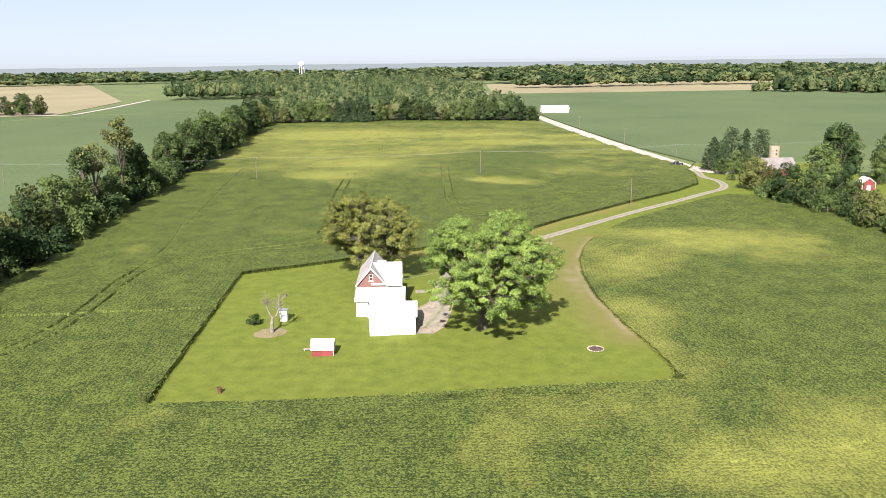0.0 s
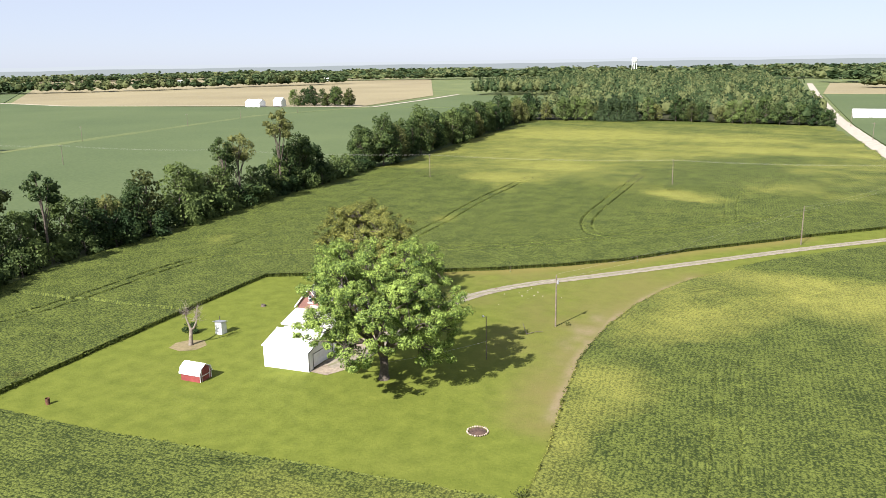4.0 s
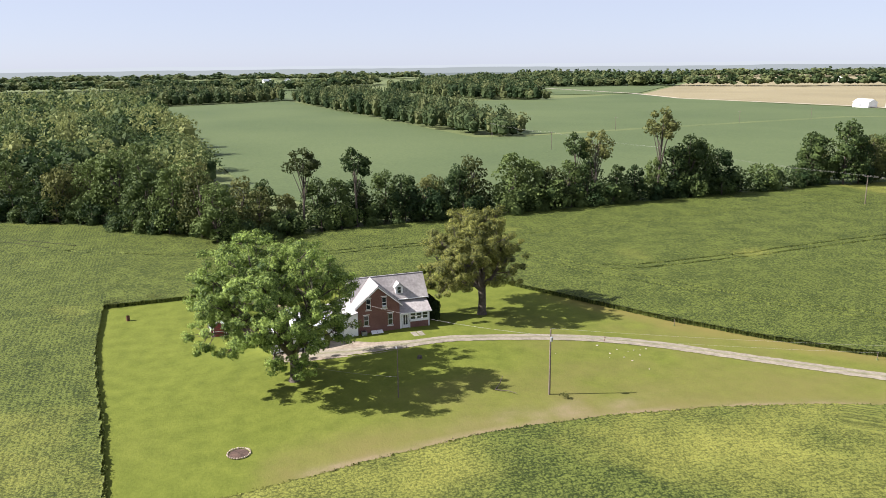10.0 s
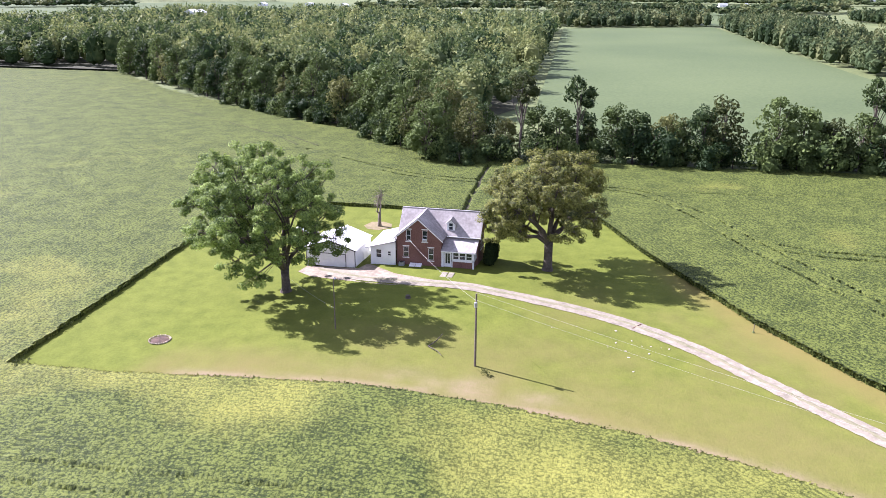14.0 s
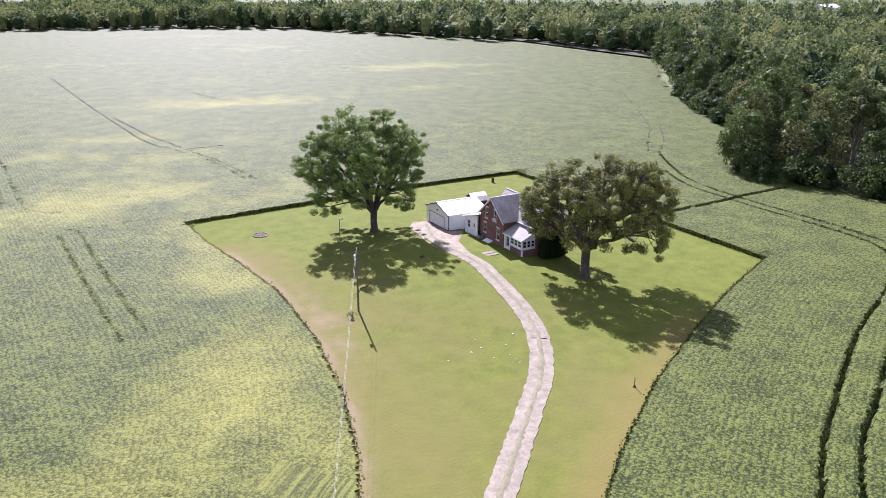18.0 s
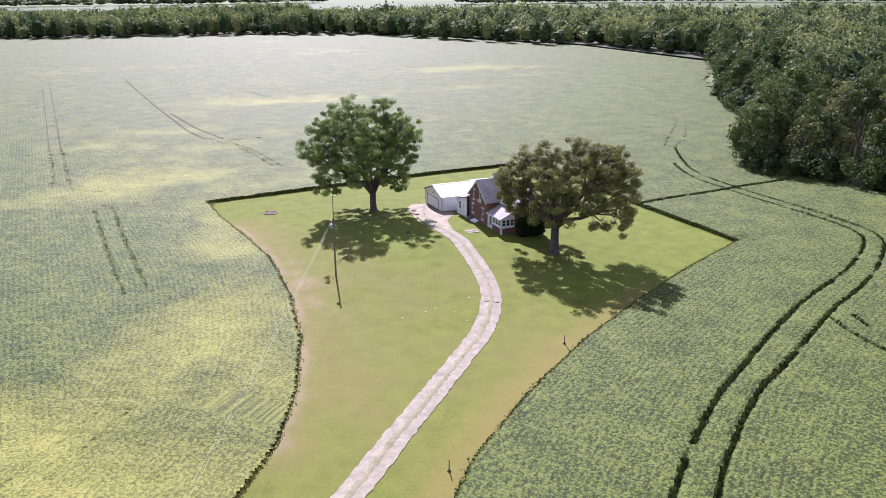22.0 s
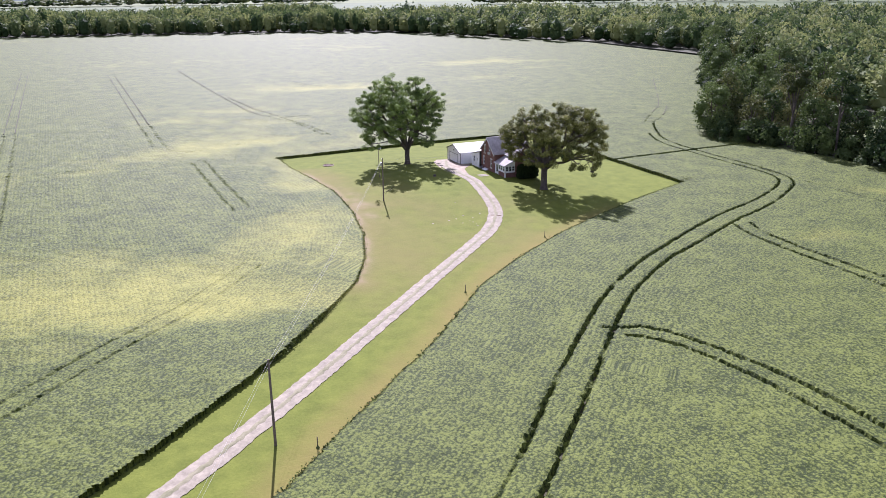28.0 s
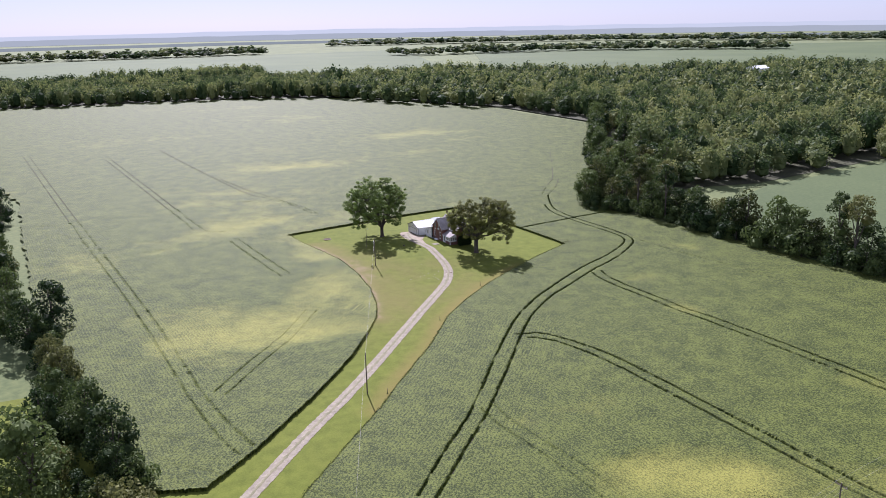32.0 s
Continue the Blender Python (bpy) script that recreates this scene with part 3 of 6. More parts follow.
for k, line in enumerate(TRACKS):
    pts = np.array(line)
    run = np.concatenate([[0], np.cumsum(np.hypot(*np.diff(pts, axis=0).T))])
    s = np.arange(0, run[-1], 0.7)
    px, py = np.interp(s, run, pts[:, 0]), np.interp(s, run, pts[:, 1])
    dx, dy = np.gradient(px), np.gradient(py)
    d = np.hypot(dx, dy)
    half = 0.32 * (0.7 + 0.6 * value_noise(px, py, 1.6, 17)) * np.where(value_noise(px, py, 5.0, 18) > 0.22, 1, 0.3)
    close = (px > -97.5) & (px < 123.5) & (py > 40.5) & (py < 329.5)
    # far stretches are dark ribbons laid on top of the crop, without a furrow
    h = rise(px, py) + np.where(close, 0.07, 0.86)
    half = np.where(close, half * (1.8 if k == DITCH else 1.0), half * 0.45)
    n = len(s)
    v = np.concatenate([np.column_stack([px - dy / d * half, py + dx / d * half, h]), np.column_stack([px + dy / d * half, py - dx / d * half, h])])
    k = np.arange(n - 1)
    tagged(new("wheel_track", quads_mesh("wheel_track", v, np.stack([k + n, k + n + 1, k + 1, k], 1), TRACK_SOIL)), "bare soil wheel track through the crop, its shade painted dark", "track", kind="structure")
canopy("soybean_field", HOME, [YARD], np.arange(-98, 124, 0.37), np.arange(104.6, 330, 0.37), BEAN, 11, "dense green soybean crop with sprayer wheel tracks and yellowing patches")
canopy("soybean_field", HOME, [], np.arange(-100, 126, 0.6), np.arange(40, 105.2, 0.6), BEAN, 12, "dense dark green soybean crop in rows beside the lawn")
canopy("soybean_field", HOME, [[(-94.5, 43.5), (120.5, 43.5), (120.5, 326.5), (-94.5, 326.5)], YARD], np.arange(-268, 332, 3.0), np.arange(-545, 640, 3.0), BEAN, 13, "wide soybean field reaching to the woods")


# ---- roads, drive and distant fields ----
DRIVE = rounded([(-1.5, 133.5), (1.4, 141), (2.2, 149), (2.0, 157), (2.9, 163), (4.0, 168.6), (5.5, 175.1), (7.4, 180.3), (10.3, 185.4), (13.8, 190.1), (17.6, 194.0), (22.5, 198.9), (28.0, 204.4), (32.3, 208.6), (36.6, 213.0), (44.9, 221.4), (57, 233.6), (69.2, 245.4), (81, 256), (97, 271.5), (105.5, 279.5), (109.8, 288), (111.3, 299), (109.6, 310), (112, 324), (112.6, 340)], 8)
ROAD = rounded([(124, 318), (116, 327), (112.8, 340), (110.5, 358), (105, 418), (99.5, 497), (93.5, 612), (90, 700), (86, 1000), (84, 1450)], 6)


def strip(name, line, width, z, mat, label, category, ragged=0.25, seed=1):
    rng = np.random.default_rng(seed)
    pts = np.array(line)
    d = np.gradient(pts, axis=0)
    d /= np.linalg.norm(d, axis=1)[:, None]
    side = np.stack([d[:, 1], -d[:, 0]], 1)
    n, across = len(pts), 5
    rows = []
    for k in range(across):
        s = (k / (across - 1) - 0.5) * width + (rng.uniform(-ragged, ragged, n) if k in (0, across - 1) else 0)
        p = pts + side * np.asarray(s).reshape(-1, 1)
        h = rise(p[:, 0], p[:, 1]) + z + (0.03 if k in (0, 4) else 0.06 if k in (1, 3) else 0.09) - 0.03
        rows.append(np.column_stack([p, h]))
    ids = np.arange(n * across).reshape(across, n)
    faces = np.stack([ids[:-1, :-1], ids[1:, :-1], ids[1:, 1:], ids[:-1, 1:]], -1).reshape(-1, 4)
    me = quads_mesh(name, np.concatenate(rows), faces[:, ::-1], mat, True)
    return tagged(new(name, me), label, category, kind="structure")


def densely(line, step):
    out = [np.array(line[0])]
    for a, b in zip(line, line[1:]):
        a, b = np.array(a), np.array(b)
        k = max(1, int(np.hypot(*(b - a)) / step))
        out += [a + (b - a) * i / k for i in range(1, k + 1)]
    return out


strip("drive", densely(DRIVE, 0.45), 2.9, 0.02, GRAVEL, "long curving pale gravel drive across the lawn", "drive", 0.11, 2)
strip("drive_crown", densely(DRIVE, 0.45), 0.62, 0.072, DRIVE_CROWN, "thin gravel and short grass between the wheel tracks", "drive", 0.16, 7)
strip("road", densely(ROAD, 4.0), 8.5, 0.05, ROAD_GRAVEL, "straight pale gravel country road between fields", "road", 0.3, 3)
flat_area("gravel_apron", [(-3.2, 131), (-2.6, 139.6), (-5, 140.2), (-4.8, 141.2), (-1, 146), (0.6, 152), (3.6, 152), (4.2, 146), (3.2, 139), (2.0, 133.5), (0, 130.6)], 0.0, DIRT, "patchy gravel and dirt apron before the garage", "gravel", grid=0)

DRY_SOIL = material("dry_pinkish_soil", (0.105, 0.084, 0.046), (0.205, 0.162, 0.100), grain=2.2, patch=0.4, rough=0.95, bump=0.8, detail=8.0)

FIELDS = (
    ("soybean_field", BEAN_FAR, 0.55, [(-112, 170), (-182, 146), (-420, 130), (-806, 104), (-900, 270), (-330, 296), (-325, 320), (-350, 500), (-365, 615), (-340, 700), (-320, 745), (-122, 745), (-122, 612), (-112, 480), (-100, 372), (-108, 320), (-97, 245)], "broad even soybean field beyond the hedgerow"),
    ("soybean_field", BEAN_FAR, 0.55, [(-330, 330), (-356, 500), (-372, 615), (-348, 700), (-335, 738), (-700, 706), (-858, 742), (-760, 560), (-800, 350)], "even dark green soybean field between ditch and road"),
    ("stubble_field", STUBBLE, 0.3, [(-850, 755), (-700, 718), (-485, 752), (-345, 756), (-372, 1000), (-764, 1864), (-1412, 1262)], "harvested tan grain field"),
    ("soybean_field", BEAN_FAR, 0.55, [(-335, 752), (-135, 752), (-135, 1000), (-350, 1000)], "dark green soybean field beside a road"),
    ("soybean_field", BEAN_FAR, 0.55, [(121, 352), (110, 420), (104, 500), (98, 612), (93, 1060), (420, 1060), (900, 900), (900, 352)], "wide dark green soybean field beyond the road"),
    ("stubble_field", STUBBLE, 0.3, [(93, 1075), (420, 1075), (900, 1120), (900, 1420), (114, 1460)], "strip of tan stubble at the far side of a field"),
    ("soybean_field", BEAN_FAR, 0.55, [(-870, 760), (-1420, 1250), (-2200, 1000), (-1300, 560), (-900, 560)], "distant green soybean field"),
    ("stubble_field", STUBBLE, 0.3, [(-1500, 1400), (-800, 2000), (-900, 2600), (-2300, 1900)], "distant tan stubble field"),
    ("stubble_field", STUBBLE, 0.3, [(500, 1600), (1500, 1500), (1900, 2100), (500, 2300)], "distant tan stubble field"),
    ("soybean_field", BEAN_FAR, 0.55, [(-500, -720), (300, -760), (500, -1700), (-900, -1700)], "distant pale green field behind the woods"),
    ("soybean_field", BEAN_FAR, 0.55, [(-900, -420), (-560, -460), (-560, -700), (-1000, -1500), (-2200, -900), (-1500, -100), (-950, -150)], "distant pale green field behind the woods"),
    ("soybean_field", BEAN_FAR, 0.55, [(-920, 130), (-2000, 100), (-2000, 500), (-920, 320)], "distant green soybean field"),
)
for name, mat, h, poly, label in FIELDS:
    tagged(part(name, prism(poly, "z", -0.1, h), mat), label, "field", kind="structure")
strip("country_road", densely([(-345, 1020), (-330, 860), (-325, 747), (-480, 744), (-700, 708), (-860, 747), (-1400, 760)], 12.0), 6.0, 0.75, ROAD_GRAVEL, "pale country road past distant fields", "road", 0.3, 5)


strip("ditch_bank", densely([(-327, 312), (-340, 400), (-353, 500), (-368.5, 615), (-344, 700), (-327, 742)], 6.0), 9.0, 0.62, SOIL, "strip of rank yellow green grass along a ditch", "grass", 1.2, 6)


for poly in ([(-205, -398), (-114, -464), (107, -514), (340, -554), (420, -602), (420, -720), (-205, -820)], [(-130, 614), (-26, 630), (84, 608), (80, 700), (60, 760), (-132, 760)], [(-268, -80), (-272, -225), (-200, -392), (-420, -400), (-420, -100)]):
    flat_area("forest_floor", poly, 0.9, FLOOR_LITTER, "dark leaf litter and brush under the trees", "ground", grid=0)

# ---- trees ----
def cards(centres, normals, size, rng, slim=0.55, wild=0.55):
    """Leaf sprays: one small folded rhombus at each centre, facing roughly along its normal."""
    n = len(centres)
    nrm = normals + rng.normal(0, wild, (n, 3))
    nrm /= np.linalg.norm(nrm, axis=1)[:, None] + 1e-9
    u = np.cross(nrm, rng.normal(0, 1, (n, 3)))
    u /= np.linalg.norm(u, axis=1)[:, None] + 1e-9
    w = np.cross(nrm, u)
    s = (size * rng.uniform(0.6, 1.35, n))[:, None]
    fold = nrm * s * 0.14
    v = np.stack([centres + u * s * 0.5 - fold, centres + w * s * slim * 0.5, centres - u * s * 0.5 - fold, centres - w * s * slim * 0.5], 1)
    return v.reshape(-1, 3), np.arange(4 * n).reshape(-1, 4)


def crown_points(lobes, count, rng, shell=0.75):
    """Points on the outer shells of a set of lobes (x, y, z, rx, rz), none deep inside another, with outward normals."""
    lobes = np.array(lobes, float)
    area = lobes[:, 3] * (lobes[:, 3] + lobes[:, 4])
    pick = rng.choice(len(lobes), int(count * 2.0), p=area / area.sum())
    d = rng.normal(0, 1, (len(pick), 3))
    d /= np.linalg.norm(d, axis=1)[:, None]
    L = lobes[pick]
    r = shell + (1 - shell) * rng.random(len(pick)) ** 0.6 + rng.normal(0, 0.06, len(pick))
    p = L[:, :3] + d * np.stack([L[:, 3], L[:, 3], L[:, 4]], 1) * r[:, None]
    deep = np.zeros(len(p), bool)
    for x, y, z, rx, rz in lobes:
        deep |= ((p[:, 0] - x) / rx) ** 2 + ((p[:, 1] - y) / rx) ** 2 + ((p[:, 2] - z) / rz) ** 2 < (shell - 0.12) ** 2
    deep |= (d[:, 2] < -0.55) & (rng.random(len(p)) < 0.6)
    ok = np.nonzero(~deep)[0][:count]
    return p[ok], d[ok]


def cores(lobes, shrink=0.7):
    """The shaded inner mass of a crown: a rough low ball in each lobe."""
    bm = bmesh.new()
    for x, y, z, rx, rz in lobes:
        bmesh.ops.create_icosphere(bm, subdivisions=1, radius=1.06, matrix=Matrix.LocRotScale((x, y, z), None, (rx * shrink, rx * shrink, rz * shrink)))
    return bm


def lobed(height, width, count, rng, low=0.3):
    """Lobes of a crown of that height and width."""
    out = []
    for k in range(count):
        f = (k + 0.5) / count
        z = height * (low + (0.86 - low) * f)
        reach = width / 2 * math.sin(math.pi * min(0.93, 0.28 + 0.62 * f)) * 0.62
        a = k * 2.4 + rng.uniform(-0.5, 0.5)
        r = width * rng.uniform(0.16, 0.27) * (1.1 - 0.3 * f)
        out.append((reach * math.cos(a), reach * math.sin(a), z, r, r * rng.uniform(0.75, 1.0)))
    return out


def bough_mesh(height, lobes, thick, rng):
    """A tapered trunk with a limb towards every lobe."""
    bm = bmesh.new()
    fork = height * 0.32
    lean = rng.uniform(-0.03, 0.03, 2) * height
    tube(bm, [(0, 0, -0.4), (0, 0, 0.3), (lean[0] * 0.3, lean[1] * 0.3, fork), (lean[0], lean[1], height * 0.72)], [thick * 1.5, thick, thick * 0.75, thick * 0.2], 8)
    for x, y, z, rx, rz in lobes:
        s = rng.uniform(0.2, 0.45)
        z0 = max(fork * 0.7, z - height * s)
        tube(bm, [(lean[0] * 0.4, lean[1] * 0.4, z0), (x * 0.55, y * 0.55, z0 + (z - z0) * 0.6), (x, y, z)], [thick * 0.42, thick * 0.28, thick * 0.1], 5, False)
    return bm


def tree_kind(height, width, nlobes, count, leaf, mat, seed, low=0.3, thick=0.3, shell=0.72):
    """Trunk and crown meshes for one shape of tree, to be shared."""
    rng = np.random.default_rng(seed)
    lobes = lobed(height, width, nlobes, rng, low)
    p, d = crown_points(lobes, count, rng, shell)
    v, f = cards(p, d, leaf, rng, 0.7, 0.55)
    core = cores(lobes[::3], 0.7)
    base = len(v)
    cv = np.array([x.co[:] for x in core.verts])
    core.verts.index_update()
    cf = np.array([[x.index + base for x in t.verts] + [t.verts[2].index + base] for t in core.faces])
    core.free()
    # triangles of the inner mass are kept as separate small faces
    me = bpy.data.meshes.new("crown")
    me.from_pydata(np.concatenate([v, cv]).tolist(), [], f.tolist() + [q[:3] for q in cf.tolist()])
    me.materials.append(mat)
    bm = bough_mesh(height, lobes, thick, rng)
    trunk = bpy.data.meshes.new("trunk")
    bm.to_mesh(trunk)
    bm.free()
    trunk.materials.append(BARK)
    return trunk, me


def plant(kind, x, y, scale, turn, label, group, name="tree"):
    t = thing(name, (x, y, float(rise(x, y)) - 0.05), label, "tree", group, turn=turn)
    t.scale = (scale, scale, scale * (0.92 + 0.16 * ((x * 7.3 + y * 3.1) % 1.0)))
    for me, nm in zip(kind, ("trunk", "crown")):
        ob = new(nm, me)
        ob.parent = t
    return t


def hero_tree(name, x, y, height, centre, radius, half, tips, leaf, per_tip, mat, seed, label, limbs=9, thick=0.55, squash=1.0, clump=1.35, lobes=16, flat=1.0, swing=0.0, lift=0.0, bole=0.16):
    """A great lone tree: trunk, limbs that fork towards clusters of twig ends, and sprays of leaves round every end."""
    rng = np.random.default_rng(seed)
    zc = height - half
    pts = []
    lob = []
    for k in range(lobes):
        e = -0.62 + 1.55 * (k + 0.5) / lobes
        a = k * 2.399 + rng.uniform(-0.4, 0.4)
        s = math.sqrt(max(0.05, 1 - min(1, e * e)))
        q = rng.uniform(0.6, 0.8)
        du, dv = radius * s * math.cos(a) * q, radius * flat * s * math.sin(a) * q
        lob.append((centre[0] + du * math.cos(swing) - dv * math.sin(swing), centre[1] + du * math.sin(swing) + dv * math.cos(swing), zc + half * e * (0.85 if e > 0 else squash) * 0.82, radius * rng.uniform(0.27, 0.38)))
    lob.append((centre[0], centre[1], zc, radius * 0.4))
    while len(pts) < tips:
        k = int(rng.integers(len(lob)))
        d = rng.normal(0, 1, 3)
        d /= np.linalg.norm(d)
        r = lob[k][3] * (0.35 + 0.65 * rng.random() ** 0.5)
        p = np.array([lob[k][0] + d[0] * r, lob[k][1] + d[1] * r, lob[k][2] + d[2] * r * 0.78])
        if p[2] > height * 0.2 + lift * (max(0.0, p[0]) + 0.25 * min(0.0, p[0])):
            pts.append(p)
    pts = np.array(pts)
    top = thing(name, (x, y, float(rise(x, y)) - 0.05), label, "tree")

    def clusters(q, k):
        c = q[rng.choice(len(q), k, replace=False)]
        for _ in range(6):
            own = np.argmin(((q[:, None] - c[None]) ** 2).sum(-1), 1)
            c = np.array([q[own == i].mean(0) if (own == i).any() else c[i] for i in range(k)])
        return own, c

    fork = np.array([0.0, 0.0, height * bole])
    bm = bmesh.new()
    tube(bm, [(0, 0, -0.5), (0.02, 0, 0.0), (0, 0.03, 0.7), tuple(fork * 0.6 + (0.08, 0.05, 0)), tuple(fork)], [thick * 1.9, thick * 1.45, thick * 1.08, thick * 0.98, thick * 1.02], 14)
    part("trunk", bm, BARK, top, smooth=True)
    own, cen = clusters(pts, limbs)
    for i in range(limbs):
        q = pts[own == i]
        if not len(q):
            continue
        bm = bmesh.new()
        knee = fork + (cen[i] - fork) * 0.45 + rng.normal(0, 0.4, 3)
        hub = fork + (cen[i] - fork) * 0.72
        tube(bm, [tuple(fork - (0, 0, 0.4)), tuple(fork + (knee - fork) * 0.5 + (0, 0, 0.4)), tuple(knee), tuple(hub)], [thick * 0.62, thick * 0.5, thick * 0.42, thick * 0.3], 8)
        k = max(2, len(q) // 9)
        o2, c2 = clusters(q, min(k, len(q)))
        for j in range(len(c2)):
            r2 = q[o2 == j]
            if not len(r2):
                continue
            start = knee + (hub - knee) * rng.uniform(0.1, 1.0)
            mid = start + (c2[j] - start) * 0.6 + rng.normal(0, 0.25, 3)
            tube(bm, [tuple(start), tuple(mid), tuple(c2[j])], [thick * 0.24, thick * 0.16, thick * 0.09], 5, False)
            for e in r2:
                tube(bm, [tuple(mid + (c2[j] - mid) * rng.uniform(0.2, 1)), tuple(e)], [thick * 0.08, 0.02], 4, False)
        part("limb", bm, BARK, top)
    n = per_tip
    off = rng.normal(0, 1, (len(pts), n, 3))
    off /= np.linalg.norm(off, axis=-1)[..., None]
    rad = clump * rng.uniform(0.65, 1.3, (len(pts), 1, 1)) * rng.random((len(pts), n, 1)) ** 0.4
    c = (pts[:, None] + off * rad * np.array([1.0, 1.0, 0.72])).reshape(-1, 3)
    out = c - np.array([centre[0], centre[1], zc - half * 0.3])
    out /= np.linalg.norm(out, axis=1)[:, None]
    v, f = cards(c, out * 0.45 + off.reshape(-1, 3) * 0.8 + (0, 0, 0.3), leaf, rng, 0.6, 0.32)
    crown = quads_mesh("crown", v, f, mat)
    crown.attributes.new("tone", "FLOAT", "POINT").data.foreach_set("value", np.repeat(rng.normal(0, 0.06, len(pts)), n * 4).astype(np.float32))
    part("crown", crown, mat, top)
    return top


hero_tree("maple_tree", 8.6, 132.4, 22.8, (1.0, -2.6), 12.2, 10.6, 760, 0.3, 140, LEAF_MAPLE, 21, "tall spreading maple with fresh green leaves on the lawn", 10, 0.6, clump=0.86, lobes=19)
hero_tree("oak_tree", -10.2, 168.4, 19.8, (-2.8, -0.6), 12.3, 9.0, 560, 0.3, 150, LEAF_OAK, 34, "broad old oak with bronze green leaves beside the farmhouse", 11, 0.66, clump=0.92, lobes=16, flat=0.66, squash=1.32, swing=radians(-34), lift=0.32, bole=0.24)

KINDS = [tree_kind(16, 11, 17, 1750, 0.72, LEAF_WOOD, 41, 0.1), tree_kind(18, 10, 17, 1750, 0.72, LEAF_WOOD, 42, 0.1), tree_kind(14, 11, 15, 1650, 0.72, LEAF_OLIVE, 43, 0.12), tree_kind(19, 12, 18, 1900, 0.76, LEAF_WOOD, 44, 0.12), tree_kind(15, 9, 15, 1500, 0.7, LEAF_OLIVE, 45, 0.14)]
TALL = [tree_kind(21, 7.6, 9, 1000, 0.55, LEAF_OLIVE, 46, 0.62, 0.28, 0.35), tree_kind(19, 6.4, 8, 850, 0.55, LEAF_WOOD, 47, 0.6, 0.26, 0.35), tree_kind(23, 9.0, 11, 1200, 0.55, LEAF_OLIVE, 48, 0.58, 0.3, 0.35)]
BUSH = [tree_kind(5.5, 7, 6, 760, 0.5, LEAF_WOOD, 49, 0.12, 0.12, 0.7), tree_kind(4.2, 6, 5, 640, 0.46, LEAF_WOOD, 50, 0.1, 0.1, 0.7)]

rng = np.random.default_rng(77)


def row_of(line, gap, spread, kinds, lo, hi, label, group, name="tree"):
    pts = np.array(densely(line, gap))
    for i, (x, y) in enumerate(pts):
        plant(kinds[int(rng.integers(len(kinds)))], x + rng.normal(0, spread), y + rng.normal(0, spread), rng.uniform(lo, hi), rng.uniform(0, 360), label, group, name)


HEDGE = "hedgerow trees between the fields"
row_of([(-91, 143), (-97, 165), (-98, 200)], 5.0, 1.3, BUSH, 1.3, 1.9, "dense dark green hedgerow bush", HEDGE, "bush")
row_of([(-100, 142), (-103, 175), (-103, 200)], 6, 1.5, KINDS, 0.72, 0.98, "low rounded green hedgerow tree", HEDGE)
for x, y, k, s in ((-97, 152, 0, 1.3), (-98, 167, 1, 1.36), (-102, 244.5, 2, 1.2), (-103, 268, 0, 1.5), (-103, 238, 1, 1.3)):
    plant(TALL[k], x, y, s, 50 * k, "tall thin hedgerow tree with a bare trunk and a small crown", HEDGE)
for x, y, k, s in ((-102, 203, 4, 1.25), (-102, 216, 1, 1.22), (-103, 222, 0, 1.1), (-103, 229, 2, 1.1), (-104, 236, 0, 1.0), (-105, 275, 0, 1.25), (-104, 281, 3, 1.12), (-106, 288, 1, 1.15), (-108, 282, 0, 1.05), (-107, 295, 3, 0.9)):
    plant(KINDS[k], x, y, s, 70 * k + y, "rounded leafy green hedgerow tree", HEDGE)
row_of([(-97, 198), (-99, 225), (-101, 255), (-103, 296)], 5.0, 1.1, BUSH, 1.3, 2.0, "dense dark green hedgerow bush", HEDGE, "bush")
row_of([(-105, 240), (-106, 268)], 7, 1.5, KINDS, 0.7, 0.95, "leafy green hedgerow tree", HEDGE)
row_of([(-104, 296), (-106, 338)], 6, 1.3, BUSH, 1.3, 1.9, "dense dark green hedgerow bush", HEDGE, "bush")
row_of([(-106, 338), (-109, 400), (-113, 480), (-123, 606)], 7.5, 2.0, KINDS, 1.05, 1.35, "dense green tree in the hedgerow", HEDGE)
row_of([(-112, 342), (-118, 420), (-128, 600)], 9, 2.5, KINDS, 0.9, 1.15, "dense green tree in the hedgerow", HEDGE)
row_of([(-101, 168), (-102, 200)], 7, 1.2, KINDS, 0.5, 0.7, "low rounded green hedgerow tree", HEDGE)
EDGE = "trees along the edge of the woods"
row_of([(-88, 132), (-99, 124), (-112, 112), (-130, 104), (-138, 88), (-152, 66), (-172, 36), (-206, -6), (-240, -48), (-270, -78)], 7.5, 1.8, KINDS, 0.85, 1.3, "leafy green tree at the edge of the woods", EDGE)
row_of([(-96, 142), (-110, 128), (-128, 122), (-150, 118), (-160, 90), (-180, 60), (-214, 18), (-250, -30)], 8, 2.5, KINDS, 0.95, 1.35, "leafy green tree at the edge of the woods", EDGE)
row_of([(-84, 138), (-96, 127), (-112, 108), (-126, 101), (-140, 78), (-170, 32)], 4.5, 1.2, BUSH, 1.0, 1.7, "low green bush at the edge of the woods", EDGE, "bush")
row_of([(-94, 146), (-106, 134), (-122, 126), (-148, 112)], 6, 2.0, BUSH, 1.1, 1.8, "low green bush under the woods", EDGE, "bush")
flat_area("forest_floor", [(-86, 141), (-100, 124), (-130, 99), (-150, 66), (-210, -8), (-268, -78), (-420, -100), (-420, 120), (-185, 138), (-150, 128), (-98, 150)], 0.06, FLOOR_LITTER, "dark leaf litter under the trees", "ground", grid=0)
